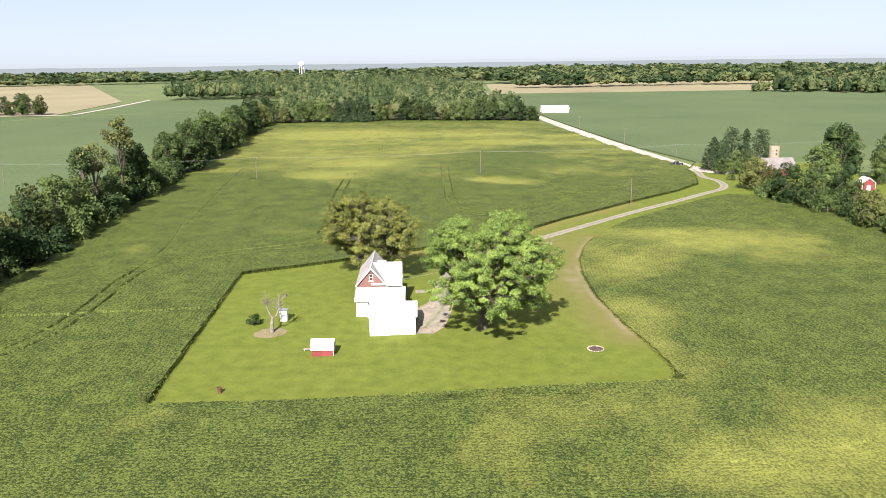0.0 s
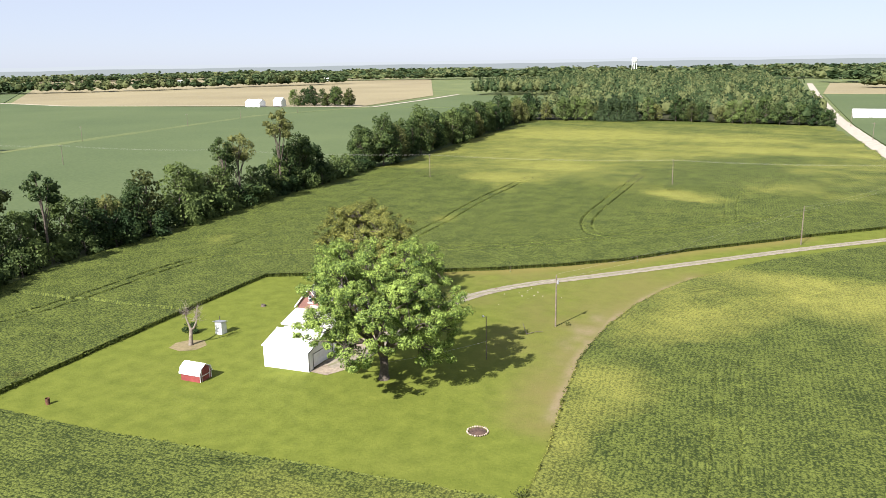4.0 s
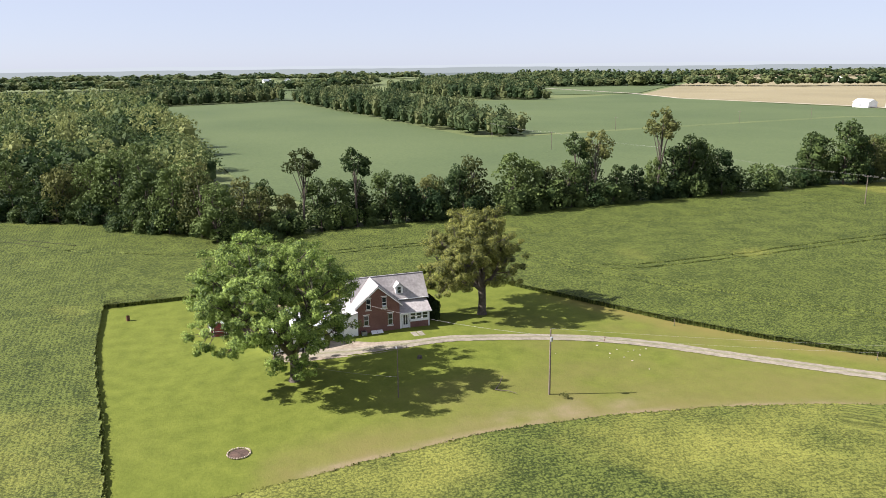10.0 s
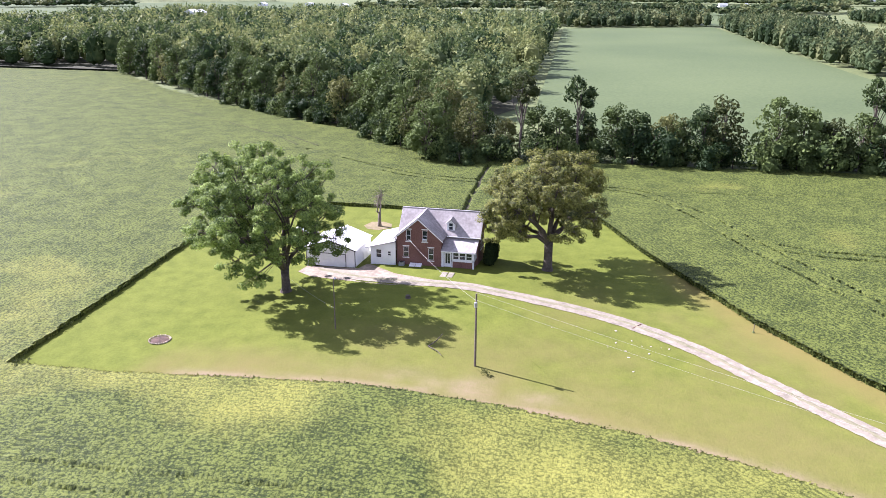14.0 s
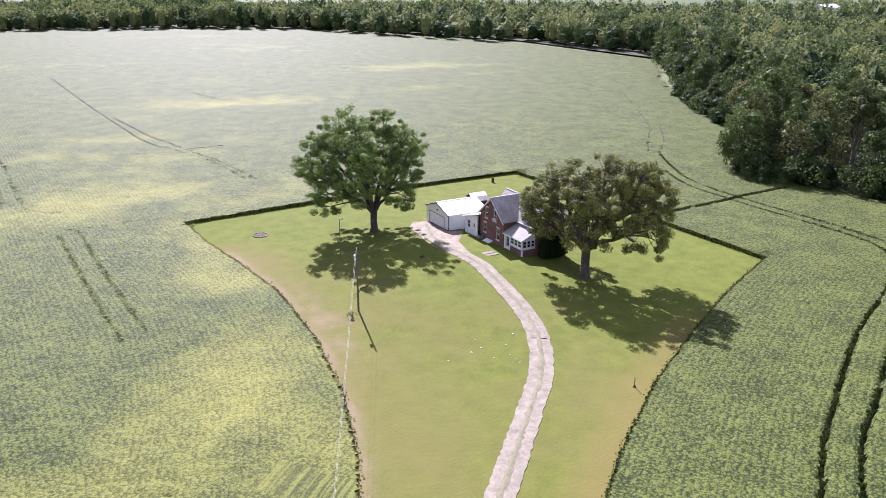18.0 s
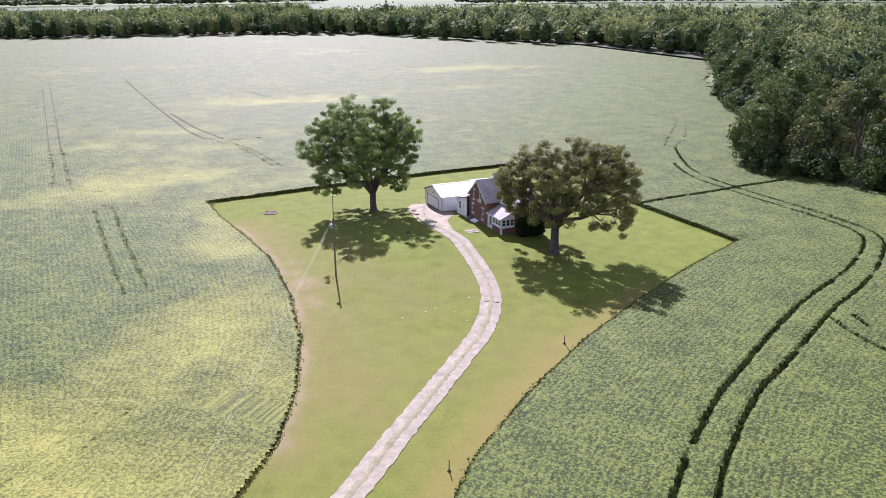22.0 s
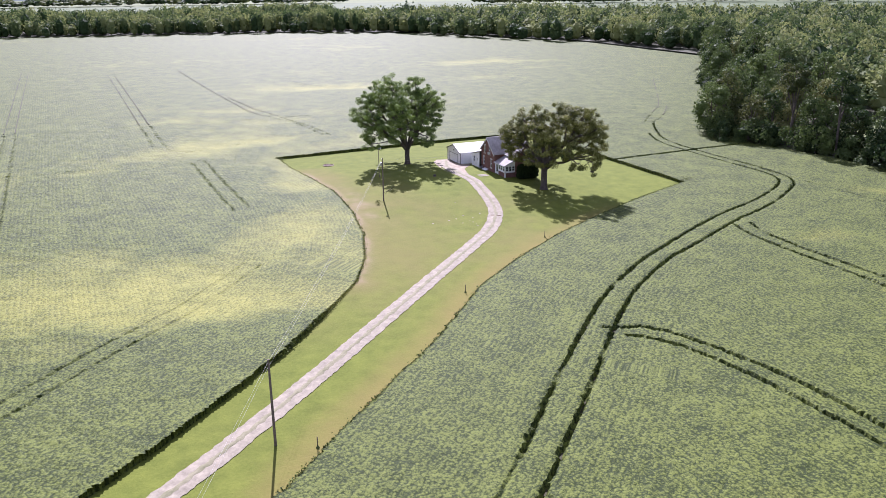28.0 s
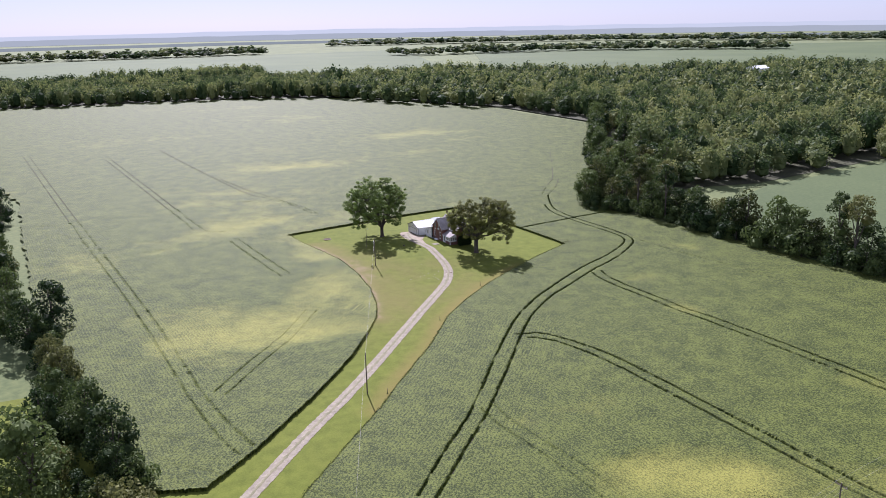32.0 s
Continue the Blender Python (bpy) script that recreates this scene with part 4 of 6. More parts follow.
row_of([(-122, 612), (-70, 620), (-26, 626), (30, 615), (86, 604)], 8, 2.0, KINDS, 0.75, 1.15, "leafy green tree at the edge of the woods", EDGE)
EAST = "trees along the eastern boundary"
row_of([(134, -10), (133, 60), (131, 130), (131, 165)], 15, 3.0, KINDS, 0.7, 0.95, "rounded green tree on the field boundary", EAST)
for i, (x, y, s, k) in enumerate(((121, 168, 1.0, 0), (127, 180, 0.9, 1), (123, 198, 0.7, 2), (121, 211, 0.88, 2), (123.5, 224, 0.74, 0), (118.5, 238, 0.74, 3), (126, 236, 0.8, 1), (115.5, 250, 0.82, 3), (116, 259, 0.62, 0))):
    plant(KINDS[k], x, y, s, i * 61, "rounded green tree on the field boundary", EAST)
row_of([(124, 172), (123, 206), (118, 240), (114.5, 262)], 5, 1.2, BUSH, 1.0, 1.5, "dark green bush on the field boundary", EAST, "bush")


def woodland(name, poly, gap, label, leaf=1.9, per=70, seed=5, mat=WOODS, inner=2):
    """A wood seen from above: many rough crowns over dark inner masses, joined."""
    r = np.random.default_rng(seed)
    xs, ys = [p[0] for p in poly], [p[1] for p in poly]
    gx, gy = np.meshgrid(np.arange(min(xs), max(xs), gap), np.arange(min(ys), max(ys), gap), indexing="ij")
    x = (gx + r.uniform(-0.75, 0.75, gx.shape) * gap).ravel()
    y = (gy + r.uniform(-0.75, 0.75, gx.shape) * gap).ravel()
    ok = inside(x, y, poly)
    x, y = x[ok], y[ok]
    temps = []
    for k in range(6):
        lob = []
        for i in range(14):
            up, way = 0.98 - 1.25 * i / 13, i * 2.4 + r.uniform(-0.4, 0.4)
            out = math.sqrt(max(0.0, 1 - up * up))
            lob.append((3.3 * out * math.cos(way), 3.3 * out * math.sin(way), 8.4 + (4.2 if up > 0 else 9.0) * up, r.uniform(1.5, 2.5), r.uniform(1.5, 2.4)))
        heart = [(0.0, 0.0, 8.0, 3.0, 3.9), (0.0, 0.0, 4.4, 2.8, 3.0)][:inner]
        p, d = crown_points(lob, per, r, 0.75)
        v, f = cards(p, d, leaf, r, 0.7, 0.5)
        core = cores(heart, 1.0)
        core.verts.index_update()
        cv = np.array([q.co[:] for q in core.verts])
        cf = np.array([[q.index for q in t.verts] for t in core.faces])
        core.free()
        temps.append((v, cv, cf))
    pick = r.integers(0, 6, len(x))
    scale = gap / 8.4 * r.uniform(0.85, 1.3, len(x))
    tall = r.uniform(0.75, 1.5, len(x)) * (0.85 + 0.4 * value_noise(x, y, 60.0, seed))
    tone = r.normal(0, 0.17, len(x))
    turn = r.uniform(0, 6.283, len(x))
    V4, V3, F3, T4, T3, base = [], [], [], [], [], 0
    for k, (v, cv, cf) in enumerate(temps):
        i = np.nonzero(pick == k)[0]
        if not len(i):
            continue
        c, s = np.cos(turn[i])[:, None], np.sin(turn[i])[:, None]
        for src, dst, td in ((v, V4, T4), (cv, V3, T3)):
            td.append(np.repeat(tone[i], len(src)))
            px = (src[None, :, 0] * c - src[None, :, 1] * s) * scale[i][:, None] + x[i][:, None]
            py = (src[None, :, 0] * s + src[None, :, 1] * c) * scale[i][:, None] + y[i][:, None]
            pz = src[None, :, 2] * tall[i][:, None] + 0 * px
            dst.append(np.stack([px, py, pz], -1).reshape(-1, 3))
        F3.append((cf[None] + (np.arange(len(i)) * len(cv))[:, None, None] + base).reshape(-1, 3))
        base += len(i) * len(cv)
    v4 = np.concatenate(V4)
    me = quads_mesh(name, v4, np.arange(len(v4)).reshape(-1, 4), mat)
    me.attributes.new("tone", "FLOAT", "POINT").data.foreach_set("value", np.concatenate(T4).astype(np.float32))
    top = tagged(new(name, me), label, "woods", kind="stuff")
    mass = quads_mesh("canopy_mass", np.concatenate(V3), np.concatenate(F3), mat)
    # crown insides toned darker, painting in the shade behind the leaves
    mass.attributes.new("tone", "FLOAT", "POINT").data.foreach_set("value", (np.concatenate(T3) - 0.05).astype(np.float32))
    tagged(part("canopy_mass", mass, mat, top), kind="stuff")
    return top


woodland("west_woods", [(-130, 128), (-150, 124), (-182, 138), (-420, 124), (-420, -300), (-272, -225), (-276, -90), (-256, -50), (-224, 8), (-188, 52), (-162, 90)], 10.5, "deep mixed green woodland", 1.1, 200, 61)
woodland("west_woods", [(-420, 124), (-800, 96), (-960, -150), (-900, -400), (-560, -440), (-480, -640), (-190, -640), (-176, -392), (-248, -228), (-420, -300)], 11.0, "deep mixed green woodland", 1.65, 52, 71)
woodland("south_woods", [(-205, -385), (-114, -453), (107, -503), (340, -543), (420, -590), (420, -720), (180, -800), (-205, -820)], 9.5, "belt of mixed green woodland behind the field", 1.5, 70, 62)
woodland("north_woods", [(-130, 612), (-26, 628), (84, 606), (80, 700), (60, 760), (70, 1000), (0, 1500), (-340, 1500), (-330, 1010), (-130, 1000), (-132, 760)], 9.5, "mixed green woodland beyond the field", 1.8, 42, 63, WOODS_FAR, 1)
woodland("middle_woods", [(-322, 302), (-420, 292), (-560, 280), (-900, 274), (-900, 330), (-600, 335), (-330, 330)], 8.5, "long strip of green woodland", 1.5, 90, 64, WOODS_FAR)
woodland("far_woods", [(-752, 560), (-822, 480), (-1200, 480), (-1200, 560), (-1000, 640)], 11, "distant strip of woodland", 2.4, 40, 65, WOODS_FAR)
woodland("far_woods", [(-1166, 1060), (-1202, 770), (-1700, 700), (-1800, 1000)], 14, "distant block of woodland", 3.0, 30, 66, WOODS_FAR)
woodland("far_woods", [(400, 1030), (560, 900), (900, 880), (900, 1060)], 12, "distant block of woodland", 2.6, 30, 67, WOODS_FAR)
woodland("far_woods", [(-820, 104), (-900, 270), (-1000, 270), (-1000, 60)], 10, "distant block of woodland", 2.2, 45, 68, WOODS_FAR)
def tree_belt(line, width, gap, label, seed, leaf=4.5, per=16):
    """A distant belt of trees along a line."""
    pts = np.array(line, float)
    d = np.gradient(pts, axis=0)
    d /= np.linalg.norm(d, axis=1)[:, None]
    s = np.stack([-d[:, 1], d[:, 0]], 1) * width / 2
    woodland("tree_belt", [tuple(p) for p in pts + s] + [tuple(p) for p in (pts - s)[::-1]], gap, label, leaf, per, seed, WOODS_FAR, 1)


FAR = "distant belt of trees across the plain"
for k, (line, w, g) in enumerate((
    ([(-1250, 900), (-1000, 1150), (-800, 1500)], 60, 15), ([(150, 1250), (420, 1300), (760, 1240)], 55, 15), ([(-700, 2500), (-100, 2350), (500, 2480)], 110, 22), ([(900, 1750), (1350, 1800), (1800, 1650)], 90, 19), ([(-1900, 2150), (-1450, 2350), (-1000, 2500)], 110, 21),
    ([(-2300, 1250), (-1900, 1500), (-1500, 1950)], 90, 17), ([(-1000, 2150), (-600, 2050), (-250, 1750)], 120, 18), ([(-350, 1620), (100, 1780), (350, 1700)], 160, 17),
    ([(480, 1520), (900, 1560), (1400, 1450)], 80, 17), ([(600, 2000), (1200, 2150), (1900, 1900)], 110, 20), 
    ([(-1700, 560), (-1500, 480), (-1300, 330)], 90, 17),
    ([(-1500, 300), (-1550, 0), (-1450, -350)], 130, 18), ([(-2300, 900), (-2500, 300), (-2400, -500)], 160, 24), 
    ([(-300, 2000), (300, 2100), (900, 2000)], 130, 24), ([(100, 1500), (700, 1650), (1300, 1700)], 90, 22), ([(-1300, 1700), (-800, 1800), (-300, 1950)], 110, 24), ([(-200, 2650), (600, 2720), (1300, 2500)], 150, 30), ([(-2000, 1700), (-1500, 2100), (-900, 2650)], 120, 28),
    ([(-1500, -900), (-1150, -1250), (-700, -1350)], 110, 20), ([(-2300, -900), (-1800, -1900), (-900, -2300)], 160, 26), ([(-500, -1750), (200, -1800), (700, -1650)], 140, 22))):
    tree_belt(line, w, g, FAR, 200 + k)


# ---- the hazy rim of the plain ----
# glowing rings with the haze painted into their colour, paler with distance
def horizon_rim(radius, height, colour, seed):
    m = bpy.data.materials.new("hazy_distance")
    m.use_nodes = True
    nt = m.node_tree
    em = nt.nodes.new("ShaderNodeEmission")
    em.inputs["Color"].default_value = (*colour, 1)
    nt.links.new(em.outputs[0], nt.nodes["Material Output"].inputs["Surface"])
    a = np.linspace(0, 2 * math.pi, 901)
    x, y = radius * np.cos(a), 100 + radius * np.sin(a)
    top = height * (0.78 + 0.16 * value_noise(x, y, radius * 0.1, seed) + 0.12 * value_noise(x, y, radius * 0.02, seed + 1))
    v = np.concatenate([np.column_stack([x, y, np.full(901, -6.0)]), np.column_stack([x, y, top])])
    k = np.arange(900)
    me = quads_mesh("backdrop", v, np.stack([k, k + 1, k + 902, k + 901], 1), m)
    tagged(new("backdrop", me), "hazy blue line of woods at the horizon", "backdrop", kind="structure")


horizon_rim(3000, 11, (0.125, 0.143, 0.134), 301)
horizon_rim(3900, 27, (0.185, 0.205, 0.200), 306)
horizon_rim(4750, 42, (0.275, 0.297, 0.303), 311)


# ---- building materials ----
BRICK = material("red_brick", (0.114, 0.057, 0.046), (0.226, 0.118, 0.094), grain=5.0, patch=0.6, rough=0.9, bump=0.5, detail=6.0)
WHITE = material("white_paint", (0.68, 0.68, 0.66), (0.84, 0.84, 0.82), grain=1.5, patch=0.4, rough=0.55)
SIDING = material("white_siding", (0.70, 0.70, 0.68), (0.83, 0.83, 0.81), grain=1.0, patch=0.3, rough=0.5)
METAL_ROOF = material("white_metal_roof", (0.74, 0.75, 0.74), (0.86, 0.86, 0.85), grain=1.2, patch=0.25, rough=0.45, spec=0.4)
SHINGLE = material("grey_shingles", (0.235, 0.215, 0.205), (0.42, 0.395, 0.375), grain=2.4, patch=0.3, rough=0.9, bump=0.8, island=0.5, detail=6.0)
PALE_ROOF = material("pale_roll_roofing", (0.29, 0.28, 0.27), (0.42, 0.405, 0.39), grain=1.6, patch=0.4, rough=0.8, bump=0.4)
GLASS = material("window_glass", (0.015, 0.020, 0.024), (0.035, 0.042, 0.048), rough=0.06, spec=0.7)
DARK_TRIM = material("dark_trim", (0.020, 0.018, 0.016), (0.05, 0.045, 0.04), rough=0.6)
CONCRETE = material("weathered_concrete", (0.28, 0.24, 0.20), (0.45, 0.40, 0.34), grain=3.0, patch=0.5, rough=0.9, bump=0.5)
RED_PAINT = material("faded_red_paint", (0.135, 0.026, 0.026), (0.225, 0.050, 0.046), grain=2.0, patch=0.5, rough=0.7)
POLE_WOOD = material("creosoted_pole", (0.085, 0.066, 0.050), (0.20, 0.165, 0.130), grain=4.0, patch=0.6, rough=0.9, bump=0.4)
GREY_METAL = material("grey_metal", (0.30, 0.31, 0.32), (0.48, 0.49, 0.50), rough=0.45, metal=0.6)
RUST = material("rusted_steel", (0.050, 0.026, 0.018), (0.150, 0.070, 0.040), grain=5.0, patch=1.5, rough=0.9, bump=0.5)
WIRE = material("aluminium_wire", (0.27, 0.265, 0.24), (0.40, 0.39, 0.35), rough=0.6)
ASH = material("ash_and_char", (0.026, 0.018, 0.014), (0.12, 0.075, 0.055), grain=6.0, patch=1.0, rough=0.95, bump=0.8)
STONE = material("field_stone", (0.20, 0.155, 0.11), (0.42, 0.35, 0.27), grain=4.0, patch=1.0, rough=0.9, thing=0.5)
OLD_ROOF = material("old_weathered_roof", (0.13, 0.115, 0.105), (0.215, 0.19, 0.175), grain=1.5, patch=0.3, rough=0.9)
BARE = material("bare_clay", (0.19, 0.145, 0.075), (0.32, 0.245, 0.14), grain=2.0, patch=0.3, rough=0.95, bump=0.6)


def wall(axis, p0, p1, u0, u1, z0, top, holes=()):
    """A wall across `axis` from p0 to p1, along u0..u1, up to top(u), with openings (ua, ub, za, zb) cut through."""
    bm = bmesh.new()
    peak = [k for k in top if isinstance(k, tuple)]
    line = lambda u: float(np.interp(u, [k[0] for k in peak], [k[1] for k in peak]))
    cuts = sorted({u0, u1, *[k[0] for k in peak if u0 < k[0] < u1], *[h[0] for h in holes], *[h[1] for h in holes]})
    put = (lambda u, p, z: (p, u, z)) if axis == "x" else (lambda u, p, z: (u, p, z))
    for a, b in zip(cuts, cuts[1:]):
        gaps = sorted((h[2], h[3]) for h in holes if h[0] <= a + 1e-6 and h[1] >= b - 1e-6)
        lows = [z0] + [g[1] for g in gaps]
        highs = [g[0] for g in gaps] + [None]
        for lo, hi in zip(lows, highs):
            ha, hb = (hi, hi) if hi is not None else (line(a), line(b))
            ring = [[bm.verts.new(put(u, p, z)) for u, z in ((a, lo), (b, lo), (b, hb), (a, ha))] for p in (p0, p1)]
            bm.faces.new(ring[0])
            bm.faces.new(ring[1][::-1])
            for i in range(4):
                j = (i + 1) % 4
                bm.faces.new((ring[0][i], ring[0][j], ring[1][j], ring[1][i]))
    bmesh.ops.remove_doubles(bm, verts=bm.verts[:], dist=1e-4)
    return bm


def window(parent, axis, face, out, u0, u1, z0, z1, bars=1, uprights=0, trim=0.14, sill=True, name="window"):
    """A sash window in an opening: frame, rails, pane and sill. out: +1 or -1, the way it faces."""
    put = (lambda a, b, p, q, c, d: (p, q, a, b, c, d)) if axis == "x" else (lambda a, b, p, q, c, d: (a, b, p, q, c, d))
    span = lambda near, far: (min(face + out * near, face + out * far), max(face + out * near, face + out * far))
    w = new(name)
    w.parent = parent
    fr = [(u0 - trim, u0 + 0.05, z0 - trim, z1 + trim), (u1 - 0.05, u1 + trim, z0 - trim, z1 + trim), (u0, u1, z1 - 0.05, z1 + trim), (u0, u1, z0 - trim, z0 + 0.05)]
    for k in range(bars):
        z = z0 + (z1 - z0) * (k + 1) / (bars + 1)
        fr.append((u0, u1, z - 0.035, z + 0.035))
    for k in range(uprights):
        u = u0 + (u1 - u0) * (k + 1) / (uprights + 1)
        fr.append((u - 0.03, u + 0.03, z0, z1))
    p, q = span(-0.06, 0.03)
    part("window_frame", boxes(*[put(a, b, p, q, c, d) for a, b, c, d in fr]), WHITE, w)
    p, q = span(-0.05, -0.03)
    part("pane", boxes(put(u0 + 0.04, u1 - 0.04, p, q, z0 + 0.04, z1 - 0.04)), GLASS, w)
    if sill:
        p, q = span(-0.05, 0.13)
        part("window_sill", boxes(put(u0 - 0.16, u1 + 0.16, p, q, z0 - 0.2, z0 - 0.09)), WHITE, w)
        p, q = span(-0.02, 0.05)
        part("lintel", boxes(put(u0 - 0.16, u1 + 0.16, p, q, z1 + 0.09, z1 + 0.24)), WHITE, w)
    return w


def roof_plane(name, corners, thick, mat, parent, label=""):
    """A sloping slab from four corners (eave a, eave b, ridge b, ridge a)."""
    a, b, c, d = [Vector(p) for p in corners]
    n = (b - a).cross(d - a).normalized()
    if n.z < 0:
        n = -n
    bm = bmesh.new()
    ring = [[bm.verts.new(p + n * s) for p in (a, b, c, d)] for s in (-thick, 0)]
    bm.faces.new(ring[0][::-1])
    bm.faces.new(ring[1])
    for i in range(4):
        j = (i + 1) % 4
        bm.faces.new((ring[0][i], ring[0][j], ring[1][j], ring[1][i]))
    return part(name, bm, mat, parent, label)


# ---- farmhouse ----
Z0 = 0.7
house = thing("farmhouse", (0.2, -0.5, 0), "two-storey red brick farmhouse with grey gabled roofs and a white lean-to", "house")
FRONT = [(147.0, 147.75, 5.25, 7.0), (149.65, 150.4, 5.3, 7.05), (146.55, 147.35, 2.6, 4.2), (150.6, 151.4, 2.3, 4.2)]
gable = ((145.4, 5.95), (149.0, 9.0), (152.6, 5.95))
part("wall", wall("x", -6.5, -6.2, 145.4, 152.6, Z0, gable, FRONT), BRICK, house, "red brick gable wall")
for u in FRONT:
    window(house, "x", -6.24, 1, *u)
part("wall", wall("y", 145.4, 145.7, -9.0, -6.5, Z0, ((-9.0, 5.95), (-6.5, 5.95))), BRICK, house)
part("wall", wall("y", 152.3, 152.6, -9.0, -6.5, Z0, ((-9.0, 5.95), (-6.5, 5.95))), BRICK, house)
main = ((-14.3, 6.1), (-11.65, 9.05), (-9.0, 6.1))
SOUTH = [(-12.05, -11.35, 6.5, 7.75)]
NORTH = [(-11.9, -11.2, 3.1, 4.9), (-11.9, -11.2, 5.7, 7.1), (-13.6, -12.9, 3.1, 4.9)]
part("wall", wall("y", 145.4, 145.7, -14.3, -9.0, Z0, main, SOUTH), BRICK, house, "red brick gable wall")
window(house, "y", 145.45, -1, *SOUTH[0])
part("wall", wall("y", 157.7, 158.0, -14.3, -9.0, Z0, main, NORTH), BRICK, house, "red brick gable wall")
for u in NORTH:
    window(house, "y", 157.96, 1, *u)
WESTW = [(147.5, 148.4, 2.6, 4.3), (151, 151.9, 2.6, 4.3), (154.8, 155.7, 2.6, 4.3)]
part("wall", wall("x", -14.3, -14.0, 145.7, 157.7, Z0, ((145, 6.1), (158, 6.1)), WESTW), BRICK, house)
for u in WESTW:
    window(house, "x", -14.26, -1, *u)
EASTW = [(153.3, 154.2, 1.4, 3.5)]
part("wall", wall("x", -9.3, -9.0, 152.6, 157.7, Z0, ((145, 6.1), (158, 6.1)), EASTW), BRICK, house)
part("porch_inner_door", boxes((-9.2, -9.12, 153.3, 154.2, 1.4, 3.5)), DARK_TRIM, house)
part("floor", boxes((-14.0, -6.5, 145.7, 157.7, 0.8, 1.3)), DARK_TRIM, house)
part("upper_floor", boxes((-13.95, -9.35, 145.75, 157.65, 4.5, 4.7)), DARK_TRIM, house)
# roofs
roof_plane("roof", [(-8.65, 145.0, 5.72), (-8.65, 158.4, 5.72), (-11.65, 158.4, 9.2), (-11.65, 145.0, 9.2)], 0.14, SHINGLE, house, "grey asphalt shingles")
roof_plane("roof", [(-14.65, 158.4, 5.72), (-14.65, 145.0, 5.72), (-11.65, 145.0, 9.2), (-11.65, 158.4, 9.2)], 0.14, SHINGLE, house, "grey asphalt shingles")
roof_plane("roof", [(-11.7, 145.0, 5.7), (-5.85, 145.0, 5.7), (-5.85, 149.0, 9.14), (-11.7, 149.0, 9.14)], 0.14, SHINGLE, house, "grey asphalt shingles")
roof_plane("roof", [(-5.85, 153.0, 5.7), (-11.7, 153.0, 5.7), (-11.7, 149.0, 9.14), (-5.85, 149.0, 9.14)], 0.14, SHINGLE, house, "grey asphalt shingles")
part("ridge_cap", boxes((-11.75, -11.55, 145.0, 158.4, 9.17, 9.24)), PALE_ROOF, house)
part("ridge_cap", boxes((-11.5, -5.85, 148.9, 149.1, 9.11, 9.19)), PALE_ROOF, house)
for s in (1, -1):
    part("bargeboard", prism([(149.0, 9.0), (149.0 + s * 4.02, 5.55), (149.0 + s * 4.02, 5.35), (149.0, 8.78)], "x", -5.9, -5.82), WHITE, house, "white bargeboard")
    for y in (145.0, 158.4):
        part("bargeboard", prism([(-11.65, 9.06), (-11.65 + s * 3.0, 5.58), (-11.65 + s * 3.0, 5.38), (-11.65, 8.84)], "y", y - 0.04, y + 0.04), WHITE, house, "white bargeboard")
part("gutter", boxes((-8.7, -8.56, 153.0, 158.4, 5.56, 5.7)), WHITE, house)
part("gutter", boxes((-8.6, -5.9, 144.9, 145.02, 5.54, 5.68)), WHITE, house)
part("downspout", tube(bmesh.new(), [(-6.1, 145.3, 5.5), (-6.1, 145.3, 1.0)], [0.06, 0.06], 6), DARK_TRIM, house, "dark downspout")
# dormer
dorm = new("dormer")
dorm.parent = house
part("wall", wall("x", -9.45, -9.3, 152.85, 154.15, 6.3, ((152.85, 7.65), (153.5, 8.25), (154.15, 7.65)), [(153.15, 153.85, 6.55, 7.6)]), WHITE, dorm)
for y in (152.85, 154.05):
    part("cheek", prism([(-9.45, 6.3), (-9.45, 7.65), (-10.6, 7.65)], "y", y, y + 0.1), WHITE, dorm)
# south slope in the paler roofing, so its sunlit look sits in the colour
roof_plane("roof", [(-9.1, 152.62, 7.5), (-11.2, 152.62, 7.5), (-11.4, 153.5, 8.35), (-9.1, 153.5, 8.35)], 0.08, PALE_ROOF, dorm)
roof_plane("roof", [(-11.2, 154.38, 7.5), (-9.1, 154.38, 7.5), (-9.1, 153.5, 8.35), (-11.4, 153.5, 8.35)], 0.08, SHINGLE, dorm)
part("pane", boxes((-9.4, -9.36, 153.15, 153.85, 6.55, 7.6)), GLASS, dorm)
part("window_frame", boxes((-9.36, -9.27, 153.1, 153.2, 6.5, 7.65), (-9.36, -9.27, 153.8, 153.9, 6.5, 7.65), (-9.36, -9.27, 153.2, 153.8, 7.05, 7.12)), WHITE, dorm)
# glazed porch
porch = new("porch")
porch.parent = house
part("knee_wall", boxes((-6.65, -6.4, 154.4, 157.8, Z0, 2.3), (-9.0, -6.4, 157.55, 157.8, Z0, 2.3)), BRICK, porch)
part("porch_floor", boxes((-9.0, -6.5, 152.6, 157.6, 0.8, 1.35)), CONCRETE, porch)
for k, (u0, u1) in enumerate(((154.5, 155.42), (155.55, 156.47), (156.6, 157.52))):
    window(porch, "x", -6.44, 1, u0, u1, 2.65, 3.75, 1, 0, 0.07, False)
for u0, u1 in ((-7.3, -6.6), (-8.1, -7.45), (-8.9, -8.25)):
    window(porch, "y", 157.76, 1, u0, u1, 2.65, 3.75, 1, 0, 0.07, False)
part("post", boxes((-6.6, -6.38, 157.6, 157.82, 1.0, 4.05)), WHITE, porch)
part("post", boxes((-6.6, -6.38, 154.28, 154.44, 1.3, 4.05)), WHITE, porch)
part("post", boxes((-6.6, -6.38, 152.62, 153.0, 1.0, 4.05)), WHITE, porch)
